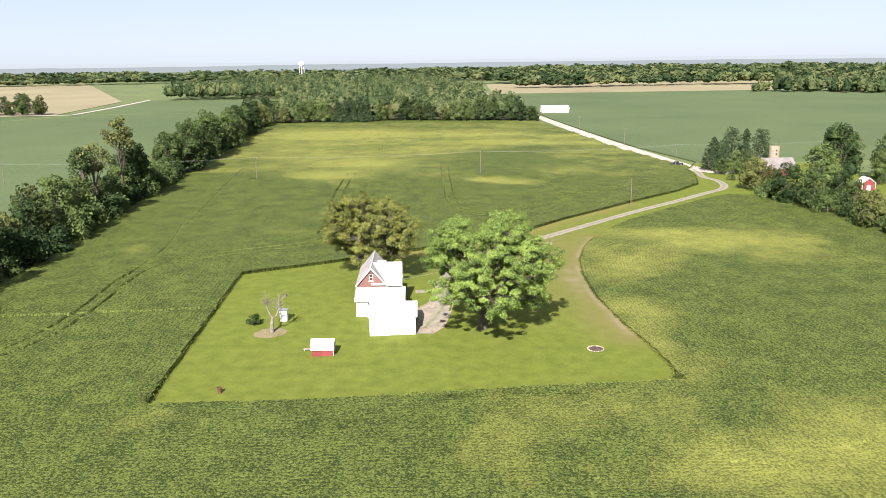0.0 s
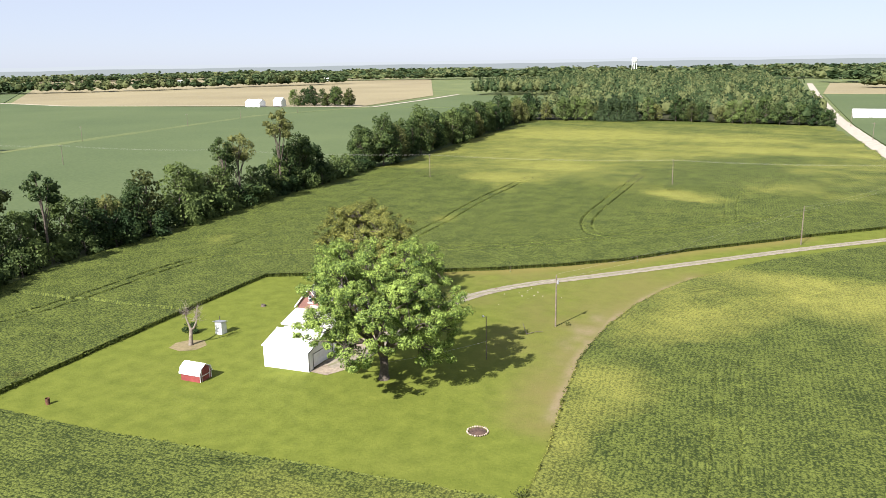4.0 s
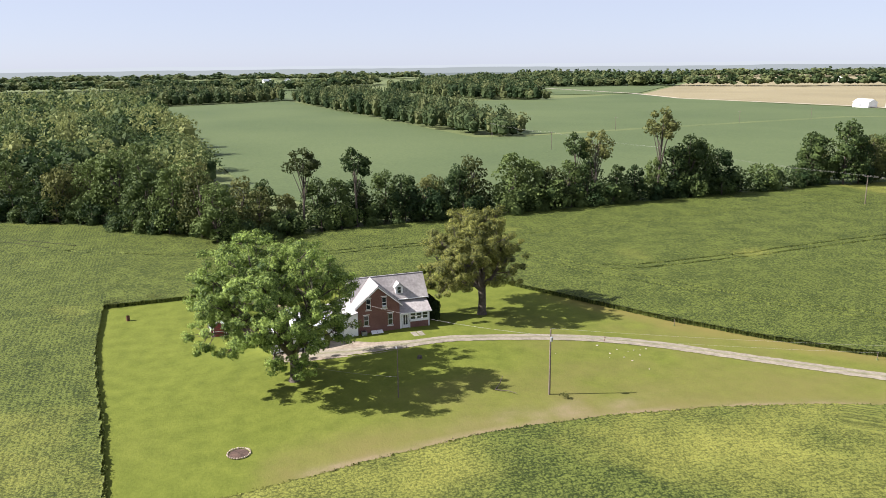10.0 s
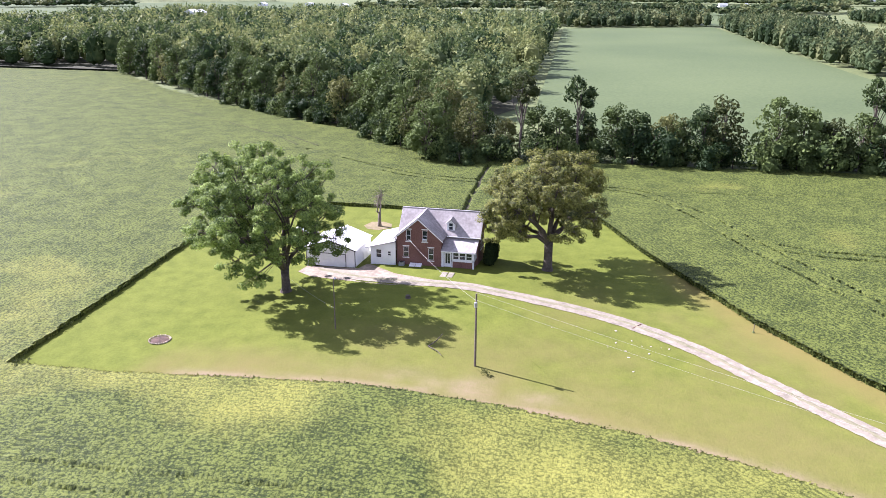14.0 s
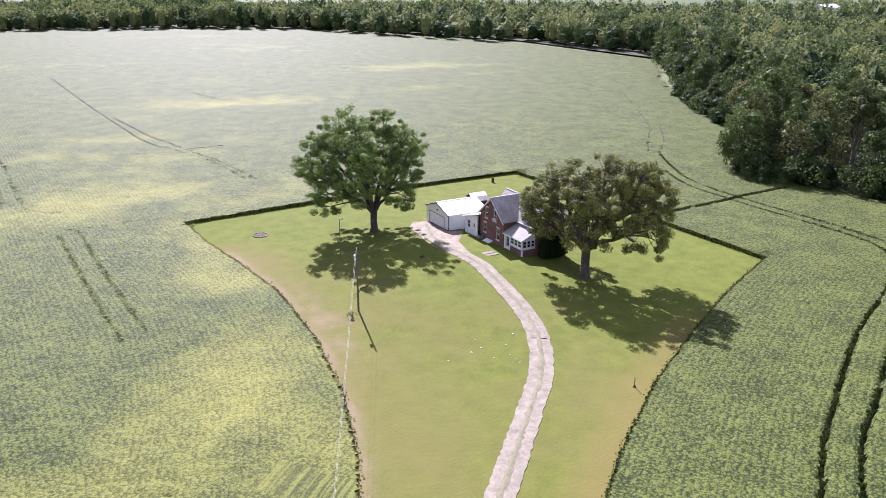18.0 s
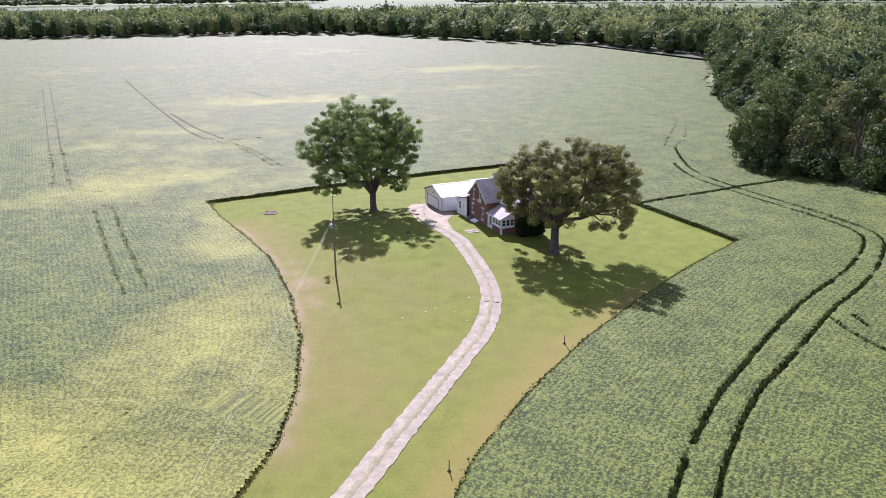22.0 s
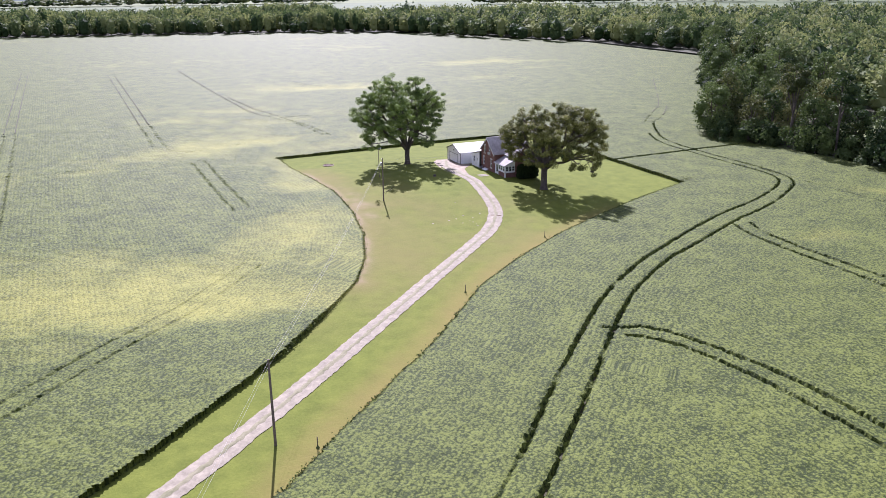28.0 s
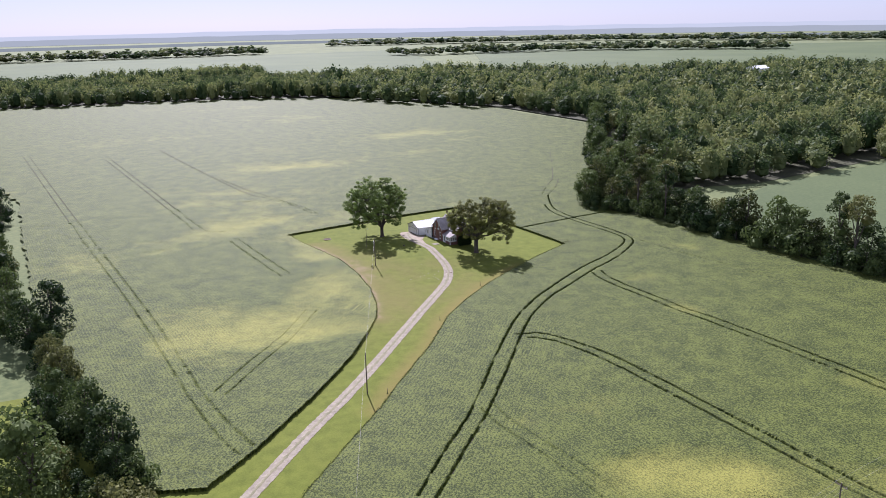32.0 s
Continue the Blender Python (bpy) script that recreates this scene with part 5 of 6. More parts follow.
part("rail", boxes((-6.66, -6.38, 154.3, 157.8, 2.3, 2.6), (-9.0, -6.4, 157.54, 157.82, 2.3, 2.6)), WHITE, porch, "white sill band")
part("header", boxes((-6.66, -6.38, 152.6, 157.8, 3.8, 4.12), (-9.0, -6.4, 157.54, 157.82, 3.8, 4.12)), WHITE, porch)
part("side_wall", prism([(-6.4, 4.1), (-9.0, 4.1), (-9.0, 5.3), (-6.4, 4.15)], "y", 157.6, 157.74), WHITE, porch)
pd = part("door", boxes((-6.52, -6.46, 153.1, 154.2, 1.35, 3.75)), WHITE, porch, "white half-glazed door")
part("door_pane", boxes((-6.46, -6.44, 153.3, 153.62, 1.9, 3.55), (-6.46, -6.44, 153.7, 154.0, 1.9, 3.55)), GLASS, pd)
roof_plane("roof", [(-6.05, 152.65, 4.02), (-6.05, 158.15, 4.02), (-9.0, 158.15, 5.36), (-9.0, 152.65, 5.36)], 0.1, SHINGLE, porch, "grey shingles")
part("fascia", boxes((-6.1, -6.02, 152.65, 158.15, 3.84, 3.98)), WHITE, porch)
part("step", boxes((-6.3, -5.3, 153.1, 154.3, 0.7, 1.2)), CONCRETE, porch)
# white lean-to
lean = new("lean_to")
lean.parent = house
LEANW = [(142.2, 143.1, 2.3, 3.65), (144.1, 144.65, 2.7, 3.45)]
part("wall", wall("x", -5.75, -5.55, 141.3, 145.4, Z0, ((141.3, 4.0), (145.4, 5.0)), LEANW), SIDING, lean, "white siding")
for u in LEANW:
    window(lean, "x", -5.59, 1, *u, 1, 0, 0.07, False)
LEAND = [(-7.6, -6.7, 1.25, 3.3), (-12.2, -11.2, 2.4, 3.5)]
part("wall", wall("y", 141.3, 141.5, -14.3, -5.75, Z0, ((-15, 4.0), (-5, 4.0)), LEAND), SIDING, lean, "white siding")
part("door", boxes((-7.6, -6.7, 141.36, 141.42, 1.25, 3.3)), WHITE, lean)
window(lean, "y", 141.34, -1, *LEAND[1], 1, 0, 0.07, False)
part("wall", wall("x", -14.3, -14.1, 141.5, 145.4, Z0, ((141.3, 4.0), (145.4, 5.0))), SIDING, lean, "white siding")
roof_plane("roof", [(-14.6, 140.85, 4.0), (-5.2, 140.85, 4.0), (-5.2, 145.4, 5.28), (-14.6, 145.4, 5.28)], 0.12, PALE_ROOF, lean, "pale roll roofing")
part("fascia", boxes((-14.6, -5.2, 140.78, 140.86, 3.78, 4.0)), WHITE, lean)
part("door_hood", prism([(140.2, 3.55), (141.3, 3.8), (141.3, 3.9), (140.2, 3.65)], "x", -7.8, -5.9), GREY_METAL, lean)
# things against the front wall
ac = thing("air_conditioner", (-5.4, 145.9, 1.0), "grey outdoor air conditioner on the ground by the brick wall", "air conditioner")
bm = boxes((-0.4, 0.4, -0.4, 0.4, 0.0, 0.85))
for k in range(6):
    box(bm, 0.4, 0.42, -0.36, 0.36, 0.1 + k * 0.12, 0.16 + k * 0.12)
part("housing", bm, GREY_METAL, ac)
part("fan_grille", tube(bmesh.new(), [(0, 0, 0.85), (0, 0, 0.9)], [0.34, 0.32], 14), DARK_TRIM, ac)
cel = thing("cellar_hatch", (-5.35, 148.1, 0.95), "white sloping cellar hatch against the brick wall", "hatch")
part("frame", prism([(-0.6, 0.0), (0.65, 0.0), (0.65, 0.18), (-0.6, 0.62)], "y", -1.0, 1.0), CONCRETE, cel)
for s in (-1, 1):
    part("leaf", prism([(0.68, 0.2), (-0.6, 0.65), (-0.6, 0.7), (0.68, 0.25)], "y", s * 0.5 - 0.46, s * 0.5 + 0.46), WHITE, cel)
wac = thing("window_air_conditioner", (-5.9, 149.52, 5.32), "white air conditioner sitting in an upper window", "air conditioner")
part("casing", boxes((-0.25, 0.35, -0.3, 0.3, 0.0, 0.38)), WHITE, wac)
part("grille", boxes((0.35, 0.37, -0.25, 0.25, 0.06, 0.32)), GREY_METAL, wac)

# ---- garage ----
gar = thing("garage", (0, 0, 0), "white metal two-car garage with a low gabled roof and closed door", "garage")
gg = ((130.8, 3.95), (134.9, 5.3), (139.0, 3.95))
part("wall", wall("x", -3.15, -3.0, 130.8, 139.0, 0.4, gg, [(132.0, 137.4, 0.4, 3.1)]), SIDING, gar, "white metal siding")
part("wall", wall("x", -11.0, -10.85, 130.8, 139.0, 0.4, gg), SIDING, gar, "white metal siding")
part("wall", wall("y", 130.8, 130.95, -10.85, -3.15, 0.4, ((-12, 3.95), (-2, 3.95))), SIDING, gar, "white metal siding")
part("wall", wall("y", 138.85, 139.0, -10.85, -3.15, 0.4, ((-12, 3.95), (-2, 3.95)), [(-6.95, -6.05, 0.8, 3.05)]), SIDING, gar, "white metal siding")
part("side_door", boxes((-6.95, -6.05, 138.9, 138.96, 0.8, 3.05)), WHITE, gar)
door = new("overhead_door")
door.parent = gar
for k in range(4):
    part("door_panel", boxes((-3.13, -3.07, 132.02, 137.38, 0.98 + k * 0.53, 1.49 + k * 0.53)), WHITE, door)
part("door_trim", boxes((-3.02, -2.96, 131.9, 132.0, 0.9, 3.1), (-3.02, -2.96, 137.4, 137.5, 0.9, 3.1), (-3.02, -2.96, 131.9, 137.5, 3.1, 3.2)), DARK_TRIM, gar)
for y in (130.78, 138.92):
    for x in (-11.02, -3.08):
        part("corner_trim", boxes((x, x + 0.1, y, y + 0.1, 0.8, 3.95)), DARK_TRIM if x > -5 else WHITE, gar, "dark corner trim")
for s in (-1, 1):
    roof_plane("roof", [(-11.25 if s < 0 else -2.75, 134.9 + s * 4.35, 3.92), (-2.75 if s < 0 else -11.25, 134.9 + s * 4.35, 3.92), (-2.75 if s < 0 else -11.25, 134.9, 5.42), (-11.25 if s < 0 else -2.75, 134.9, 5.42)], 0.08, METAL_ROOF, gar, "white metal roof")
    for k in range(10):
        x = -11.0 + k * 0.9
        part("roof_seam", prism([(134.9 + s * 4.35, 3.92), (134.9 + s * 4.35, 3.955), (134.9, 5.455), (134.9, 5.42)], "x", x, x + 0.035), METAL_ROOF, gar)
    part("roof_trim", prism([(134.9 + s * 4.36, 3.72), (134.9 + s * 4.36, 3.9), (134.9, 5.4), (134.9, 5.2)], "x", -2.8, -2.73), DARK_TRIM, gar, "dark roof edge trim")
part("ridge_cap", boxes((-11.25, -2.75, 134.78, 135.02, 5.4, 5.46)), METAL_ROOF, gar)
part("wall_lamp", boxes((-3.0, -2.85, 134.78, 135.02, 3.85, 4.1)), DARK_TRIM, gar)

# ---- small barn-shaped shed ----
shed = thing("garden_shed", (-18.2, 123.9, 0.0), "small red barn-shaped shed with a white roof on the lawn", "shed")
part("floor_skid", boxes((-1.75, 1.75, -1.15, -1.0, -0.05, 0.15), (-1.75, 1.75, 1.0, 1.15, -0.05, 0.15)), DARK_TRIM, shed)
GAM = [(-1.42, 1.2), (-1.05, 2.08), (0, 2.7), (1.05, 2.08), (1.42, 1.2)]
part("wall", prism([(-1.25, 0.1), (1.25, 0.1), (1.25, 1.25), (1.0, 2.0), (0, 2.6), (-1.0, 2.0), (-1.25, 1.25)], "x", -1.75, 1.72), RED_PAINT, shed)
bm = bmesh.new()
for (a, b), (c, d) in zip(GAM, GAM[1:]):
    n = Vector((0, -(d - b), c - a)).normalized() * 0.07
    r0 = [bm.verts.new(p) for p in ((-1.95, a, b), (-1.95, c, d), (-1.95, c + n.y, d + n.z), (-1.95, a + n.y, b + n.z))]
    r1 = [bm.verts.new((v.co.x + 3.85, v.co.y, v.co.z)) for v in r0]
    bm.faces.new(r0)
    bm.faces.new(r1[::-1])
    for i in range(4):
        bm.faces.new((r0[i], r0[(i + 1) % 4], r1[(i + 1) % 4], r1[i]))
part("roof", bm, METAL_ROOF, shed, "white gambrel roof")
for s in (-1, 1):
    d = part("door", boxes((1.72, 1.77, min(0, s * 0.85), max(0, s * 0.85), 0.2, 1.95)), RED_PAINT, shed)
    part("door_trim", boxes((1.77, 1.79, s * 0.85 - 0.04, s * 0.85 + 0.04, 0.2, 1.95), (1.77, 1.79, min(0, s * 0.85), max(0, s * 0.85), 1.0, 1.08)), WHITE, d)
for p, q in zip(GAM, GAM[1:]):
    part("rake_trim", tube(bmesh.new(), [(1.8, *p), (1.8, *q)], [0.045, 0.045], 4), WHITE, shed)
for s in (-1, 1):
    part("corner_board", boxes((1.72, 1.78, s * 1.2 - 0.045, s * 1.2 + 0.045, 0.1, 1.25)), WHITE, shed)
part("ramp", prism([(1.75, 0.18), (2.5, 0.02), (1.75, 0.0)], "y", -0.8, 0.8), POLE_WOOD, shed)
pl = thing("plank_bench", (-20.9, 125.4, 0.0), "weathered plank bench beside the small shed", "bench")
part("seat", boxes((-0.8, 0.8, -0.2, 0.2, 0.42, 0.48)), PALE_BARK, pl)
for s in (-0.65, 0.65):
    part("leg", boxes((s - 0.05, s + 0.05, -0.18, 0.18, 0.0, 0.42)), PALE_BARK, pl)

# ---- outhouse, dead tree, barrel, stump ----
out = thing("outhouse", (-27.6, 141.3, float(rise(-27.6, 141.3)) - 0.05), "old whitewashed wooden outhouse with a sloping roof", "outhouse")
bm = bmesh.new()
for k in range(7):
    x = -0.7 + k * 0.2
    for y in (-0.68, 0.62):
        box(bm, x, x + 0.185, y, y + 0.06, 0, 2.05 + (0.12 if y < 0 else 0))
    box(bm, -0.7, -0.64, -0.68 + k * 0.18, -0.51 + k * 0.18, 0, 2.1)
    box(bm, 0.64, 0.7, -0.68 + k * 0.18, -0.51 + k * 0.18, 0, 2.1)
part("wall", bm, SIDING, out, "whitewashed boards")
part("roof", prism([(-0.95, 2.3), (0.9, 2.0), (0.9, 2.08), (-0.95, 2.38)], "x", -0.9, 0.9), GREY_METAL, out)
part("door", boxes((0.7, 0.74, -0.4, 0.35, 0.1, 1.95)), SIDING, out)
part("vent_pipe", tube(bmesh.new(), [(-0.5, 0.5, 0.2), (-0.5, 0.5, 2.9)], [0.07, 0.07], 8), DARK_TRIM, out, "dark vent pipe")
DEAD_WOOD = material("grey_dead_wood", (0.085, 0.068, 0.052), (0.27, 0.23, 0.19), grain=3.0, patch=0.5, rough=0.9, bump=0.7)
WORN = material("worn_lawn", (0.120, 0.105, 0.046), (0.215, 0.170, 0.092), grain=2.0, patch=0.5, rough=0.95, bump=0.6)
dt = thing("dead_tree", (-28.7, 134.9, float(rise(-28.7, 134.9))), "grey dead tree with a forked trunk and bare twigs", "tree")
bm = tube(bmesh.new(), [(0, 0, -0.3), (0.02, 0, 0.4), (0.1, 0.05, 1.6), (0.25, 0.1, 2.8)], [0.5, 0.36, 0.3, 0.26], 10)
part("trunk", bm, DEAD_WOOD, dt, smooth=True)
r = np.random.default_rng(5)
for ends in ([(0.2, 0.1, 2.6), (-0.3, 0.2, 3.6), (-0.7, 0.1, 4.8), (-0.5, 0.4, 6.0)], [(0.2, 0.1, 2.6), (1.0, -0.1, 3.1), (1.5, 0.2, 4.4), (1.4, 0.5, 6.2)]):
    bm = tube(bmesh.new(), ends, [0.2, 0.16, 0.1, 0.05], 7)
    for k in range(44):
        b = np.array(ends[2]) + (np.array(ends[3]) - ends[2]) * r.random()
        m = b + r.normal(0, 0.55, 3) + (0, 0, 0.3)
        tube(bm, [tuple(b), tuple(m), tuple(m + r.normal(0, 0.5, 3))], [0.04, 0.025, 0.01], 4, False)
    part("branch", bm, DEAD_WOOD, dt)
flat_area("bare_soil", [(-31.3, 132.6), (-28.5, 131.9), (-26.3, 133.2), (-26.0, 135.6), (-28.0, 137.4), (-30.6, 136.8), (-31.9, 134.8)], 0.0, WORN, "worn bare soil round the dead tree", "soil", grid=0)
plant(BUSH[1], -32.8, 139.4, 0.5, 20, "small dark green bush on the lawn", "", "shrub")
bar = thing("burn_barrel", (-31.6, 109.3, 0.0), "rusted steel burn barrel on the lawn", "barrel")
part("drum", tube(bmesh.new(), [(0, 0, -0.05), (0, 0, 0.3), (0, 0, 0.32), (0, 0, 0.6), (0, 0, 0.62), (0, 0, 0.9)], [0.3, 0.3, 0.315, 0.3, 0.315, 0.3], 16, False), RUST, bar)
part("ash", tube(bmesh.new(), [(0, 0, 0.5), (0, 0, 0.6)], [0.28, 0.26], 12), ASH, bar)
for n, x, y, s in (("stump", -30.1, 156.8, 1.0), ("stump", 8.6, 150.8, 0.8)):
    st = thing(n, (x, y, float(rise(x, y)) - 0.05), "low weathered tree stump in the grass", "stump")
    part("wood", tube(bmesh.new(), [(0, 0, -0.1), (0, 0, 0.1), (0.03, 0, 0.4)], [0.6 * s, 0.46 * s, 0.4 * s], 11), BARK, st)
hed = thing("yew_hedge", (-10.4, 159.3, float(rise(-10, 159))), "tall dark clipped evergreen hedge along the brick wall", "hedge")
r = np.random.default_rng(8)
lobes = [(-2.4 + 0.9 * i, r.uniform(-0.12, 0.12), z, 0.95, 0.95) for i in range(5) for z in (0.85, 1.75, 2.6)]
p, d = crown_points(lobes, 3600, r, 0.85)
v, f = cards(p, d, 0.32, r)
part("leaves", quads_mesh("leaves", v, f, LEAF_YEW), LEAF_YEW, hed)
part("inner_growth", cores(lobes, 0.9), LEAF_YEW, hed)

# ---- fire ring, slab, posts ----
ring = thing("fire_ring", (26.6, 123.0, float(rise(26.6, 123)) - 0.02), "fire pit ringed with pale stones on the lawn", "fire pit")
part("ash_bed", tube(bmesh.new(), [(0, 0, -0.05), (0, 0, 0.05), (0, 0, 0.09)], [1.05, 1.0, 0.5], 20), ASH, ring)
bm = bmesh.new()
bmesh.ops.create_cube(bm, size=1.0)
bmesh.ops.bevel(bm, geom=bm.edges[:], offset=0.22, segments=1, affect="EDGES")
stone = bpy.data.meshes.new("stone")
bm.to_mesh(stone)
bm.free()
stone.materials.append(STONE)
r = random.Random(3)
for k in range(26):
    a = k * 2 * math.pi / 26
    o = new("stone", stone)
    o.parent = ring
    o.matrix_local = pose(1.17 * math.cos(a), 1.17 * math.sin(a), 0.08, r.uniform(-15, 15), r.uniform(-15, 15), math.degrees(a) + r.uniform(-20, 20)) @ Matrix.Diagonal((r.uniform(0.13, 0.2), r.uniform(0.17, 0.26), r.uniform(0.13, 0.2), 1))
ring.scale = (1.12, 1.12, 1.0)
OLD_SLAB = material("mossy_concrete", (0.13, 0.118, 0.085), (0.26, 0.235, 0.18), grain=3.0, patch=0.6, rough=0.95, bump=0.6)
slab = thing("concrete_slab", (-2.2, 154.0, float(rise(-2.2, 154)) - 0.03), "weathered concrete slab in the lawn before the porch", "slab")
for y0 in (-0.95, 0.1):
    part("paver", boxes((-1.1, 1.1, y0, y0 + 0.85, -0.1, 0.045)), OLD_SLAB, slab)
for x, y in ((60.4, 248.3), (29.9, 216.0), (5.8, 197.2)):
    po = thing("marker_post", (x, y, float(rise(x, y))), "short wooden marker post in the mown verge", "post", "marker posts by the drive")
    part("stake", tube(bmesh.new(), [(0, 0, -0.2), (0, 0, 1.2)], [0.06, 0.05], 6), POLE_WOOD, po)
    part("tuft", tube(bmesh.new(), [(0, 0, -0.05), (0, 0, 0.25)], [0.22, 0.06], 7), SOIL, po, "tuft of long grass")
lo = thing("fallen_limb", (22.2, 157.7, float(rise(22.2, 157.7))), "forked dead limb lying on the lawn", "branch")
part("limb", tube(bmesh.new(), [(0, -0.6, 0.05), (-0.6, 0.3, 0.6), (-1.2, 1.0, 1.4)], [0.09, 0.07, 0.03], 6), BARK, lo)
part("side_limb", tube(bmesh.new(), [(0, -0.5, 0.05), (1.2, 0.9, 0.15), (2.2, 1.6, 0.1)], [0.06, 0.05, 0.02], 6), BARK, lo)


# ---- poles and wires ----
def power_pole(x, y, height, label, crossarm=True, transformer=False, group="power poles", turn=0.0, thick=0.15):
    p = thing("power_pole", (x, y, float(rise(x, y)) - 0.1), label, "pole", group, turn=turn)
    part("shaft", tube(bmesh.new(), [(0, 0, -0.3), (0, 0, height * 0.5), (0, 0, height)], [thick, thick * 0.85, thick * 0.68], 9), POLE_WOOD, p)
    if crossarm:
        part("crossarm", boxes((-1.1, 1.1, -0.06, 0.06, height - 0.55, height - 0.42)), POLE_WOOD, p)
        for s in (-1.0, 0.0, 1.0):
            part("insulator", tube(bmesh.new(), [(s, 0, height - 0.42), (s, 0, height - 0.2)], [0.05, 0.035], 6), GREY_METAL, p)
    if transformer:
        part("transformer", tube(bmesh.new(), [(0.28, 0, height - 1.55), (0.28, 0, height - 1.0), (0.28, 0, height - 0.94)], [0.19, 0.19, 0.1], 12), GREY_METAL, p)
        part("bracket", boxes((0.05, 0.3, -0.06, 0.06, height - 1.6, height - 1.5), (0.05, 0.3, -0.06, 0.06, height - 1.25, height - 1.15)), GREY_METAL, p)
    return p


def cable(a, b, sag, thick=0.006, label="thin overhead power wire", mat=WIRE):
    pts = []
    for k in range(13):
        t = k / 12
        pts.append((a[0] + (b[0] - a[0]) * t, a[1] + (b[1] - a[1]) * t, a[2] + (b[2] - a[2]) * t - 4 * sag * t * (1 - t)))
    tagged(part("wire", tube(bmesh.new(), pts, [thick] * 13, 5), mat), label, "wire", "overhead wires")


power_pole(25.3, 163.6, 9.2, "wooden power pole with a transformer on the lawn", False, True)
power_pole(64.2, 246.2, 9.6, "wooden power pole beside the gravel drive", False)
yl = thing("yard_pole", (19.9, 144.2, float(rise(19.9, 144.2)) - 0.1), "thin wooden yard pole with a lamp at the top", "pole")
part("shaft", tube(bmesh.new(), [(0, 0, -0.3), (0, 0, 6.9)], [0.09, 0.06], 8), POLE_WOOD, yl)
part("lamp_arm", tube(bmesh.new(), [(0, 0, 6.7), (-0.5, 0, 6.95)], [0.025, 0.025], 5), GREY_METAL, yl)
part("lamp_head", tube(bmesh.new(), [(-0.5, 0, 6.75), (-0.5, 0, 7.0)], [0.17, 0.08], 8), GREY_METAL, yl)
topA, topC = (25.3, 163.6, 10.0), (64.2, 246.2, 9.3)
cable(topA, topC, 1.0, 0.008)
cable((25.5, 163.5, 9.2), (64.3, 246.0, 8.5), 1.1, 0.008)
cable(topC, (108, 340, 9.4), 1.2, 0.008)
cable((64.3, 246.0, 8.5), (108, 340, 8.6), 1.3, 0.008)
cable((25.3, 163.6, 9.0), (-6.1, 146.2, 6.2), 0.6, 0.012)
cable((19.9, 144.2, 4.0), (8.8, 132.9, 3.2), 0.25, 0.012, "slack wire strung from the yard pole to a tree")
cable((108, 340, 9.4), (22.5, 328, 9.4), 1.0)
LINE = [(196, 352), (108, 340), (22.5, 328), (-68.5, 319), (-165, 311), (-250, 305), (-318, 301)]
for x, y in LINE:
    power_pole(x, y, 9.8, "wooden power pole standing in the field", group="power poles across the fields", turn=83)
for (x0, y0), (x1, y1) in zip(LINE, LINE[1:]):
    for s in (-0.9, 0.9):
        cable((x0, y0 + s, 9.5), (x1, y1 + s, 9.5), 0.9, 0.009)
for x, y in ((-337, 396), (-349, 504), (-353, 572), (-350, 650), (-345, 715), (107, 425), (101, 520), (95.5, 610)):
    power_pole(x, y, 9.5, "wooden power pole beside a field edge", group="power poles across the fields", turn=10)

# ---- farm lot beyond the field ----
barn = thing("old_barn", (0, 0, 0), "old barn with a grey roof and faded red boards behind trees", "barn")
part("wall", prism([(308.0, -0.2), (318.0, -0.2), (318.0, 2.9), (313.0, 6.5), (308.0, 2.9)], "x", 133.8, 146.0), RED_PAINT, barn, "faded red boards")
for s in (-1, 1):
    roof_plane("roof", [(139.9 + s * 6.5, 313 + s * 5.4, 2.75), (139.9 - s * 6.5, 313 + s * 5.4, 2.75), (139.9 - s * 6.5, 313, 6.7), (139.9 + s * 6.5, 313, 6.7)], 0.12, OLD_ROOF, barn, "grey weathered roof")
for x in (135.2, 139.0, 142.6):
    part("window", boxes((x, x + 0.7, 307.9, 308.0, 1.2, 2.1)), DARK_TRIM, barn)
TILE = material("tan_glazed_tile", (0.21, 0.17, 0.115), (0.33, 0.275, 0.19), grain=3.0, patch=0.5, rough=0.7)
silo = thing("concrete_silo", (144.6, 326, -1.6), "round pale concrete silo without a roof beside the barn", "silo")
part("shell", tube(bmesh.new(), [(0, 0, -0.2), (0, 0, 5), (0, 0, 10.5), (0, 0, 11.4)], [2.1, 2.1, 2.1, 2.0], 24), TILE, silo)
for k in range(10):
    part("hoop", tube(bmesh.new(), [(0, 0, 1 + k), (0, 0, 1.08 + k)], [2.13, 2.13], 24), GREY_METAL, silo)
for z in (8.0, 9.5):
    part("hatch", boxes((-0.3, 0.3, -2.16, -2.0, z, z + 0.6)), DARK_TRIM, silo)
rb = thing("red_barn", (154.6, 273.5, 0.0), "small bright red barn with white trim", "barn")
part("wall", prism([(-3.2, -0.2), (3.2, -0.2), (3.2, 3.4), (0, 5.6), (-3.2, 3.4)], "y", -3.0, 3.0), RED_PAINT, rb)
for s in (-1, 1):
    roof_plane("roof", [(s * 3.5, -3.3 * s, 3.25), (s * 3.5, 3.3 * s, 3.25), (0, 3.3 * s, 5.75), (0, -3.3 * s, 5.75)], 0.12, METAL_ROOF, rb)
    part("trim", prism([(s * 3.25, 3.2), (0, 5.5), (0, 5.7), (s * 3.25, 3.4)], "y", -3.06, -3.0), WHITE, rb)
    part("corner_board", boxes((s * 3.2 - 0.1, s * 3.2 + 0.1, -3.06, -2.9, 0, 3.4)), WHITE, rb)
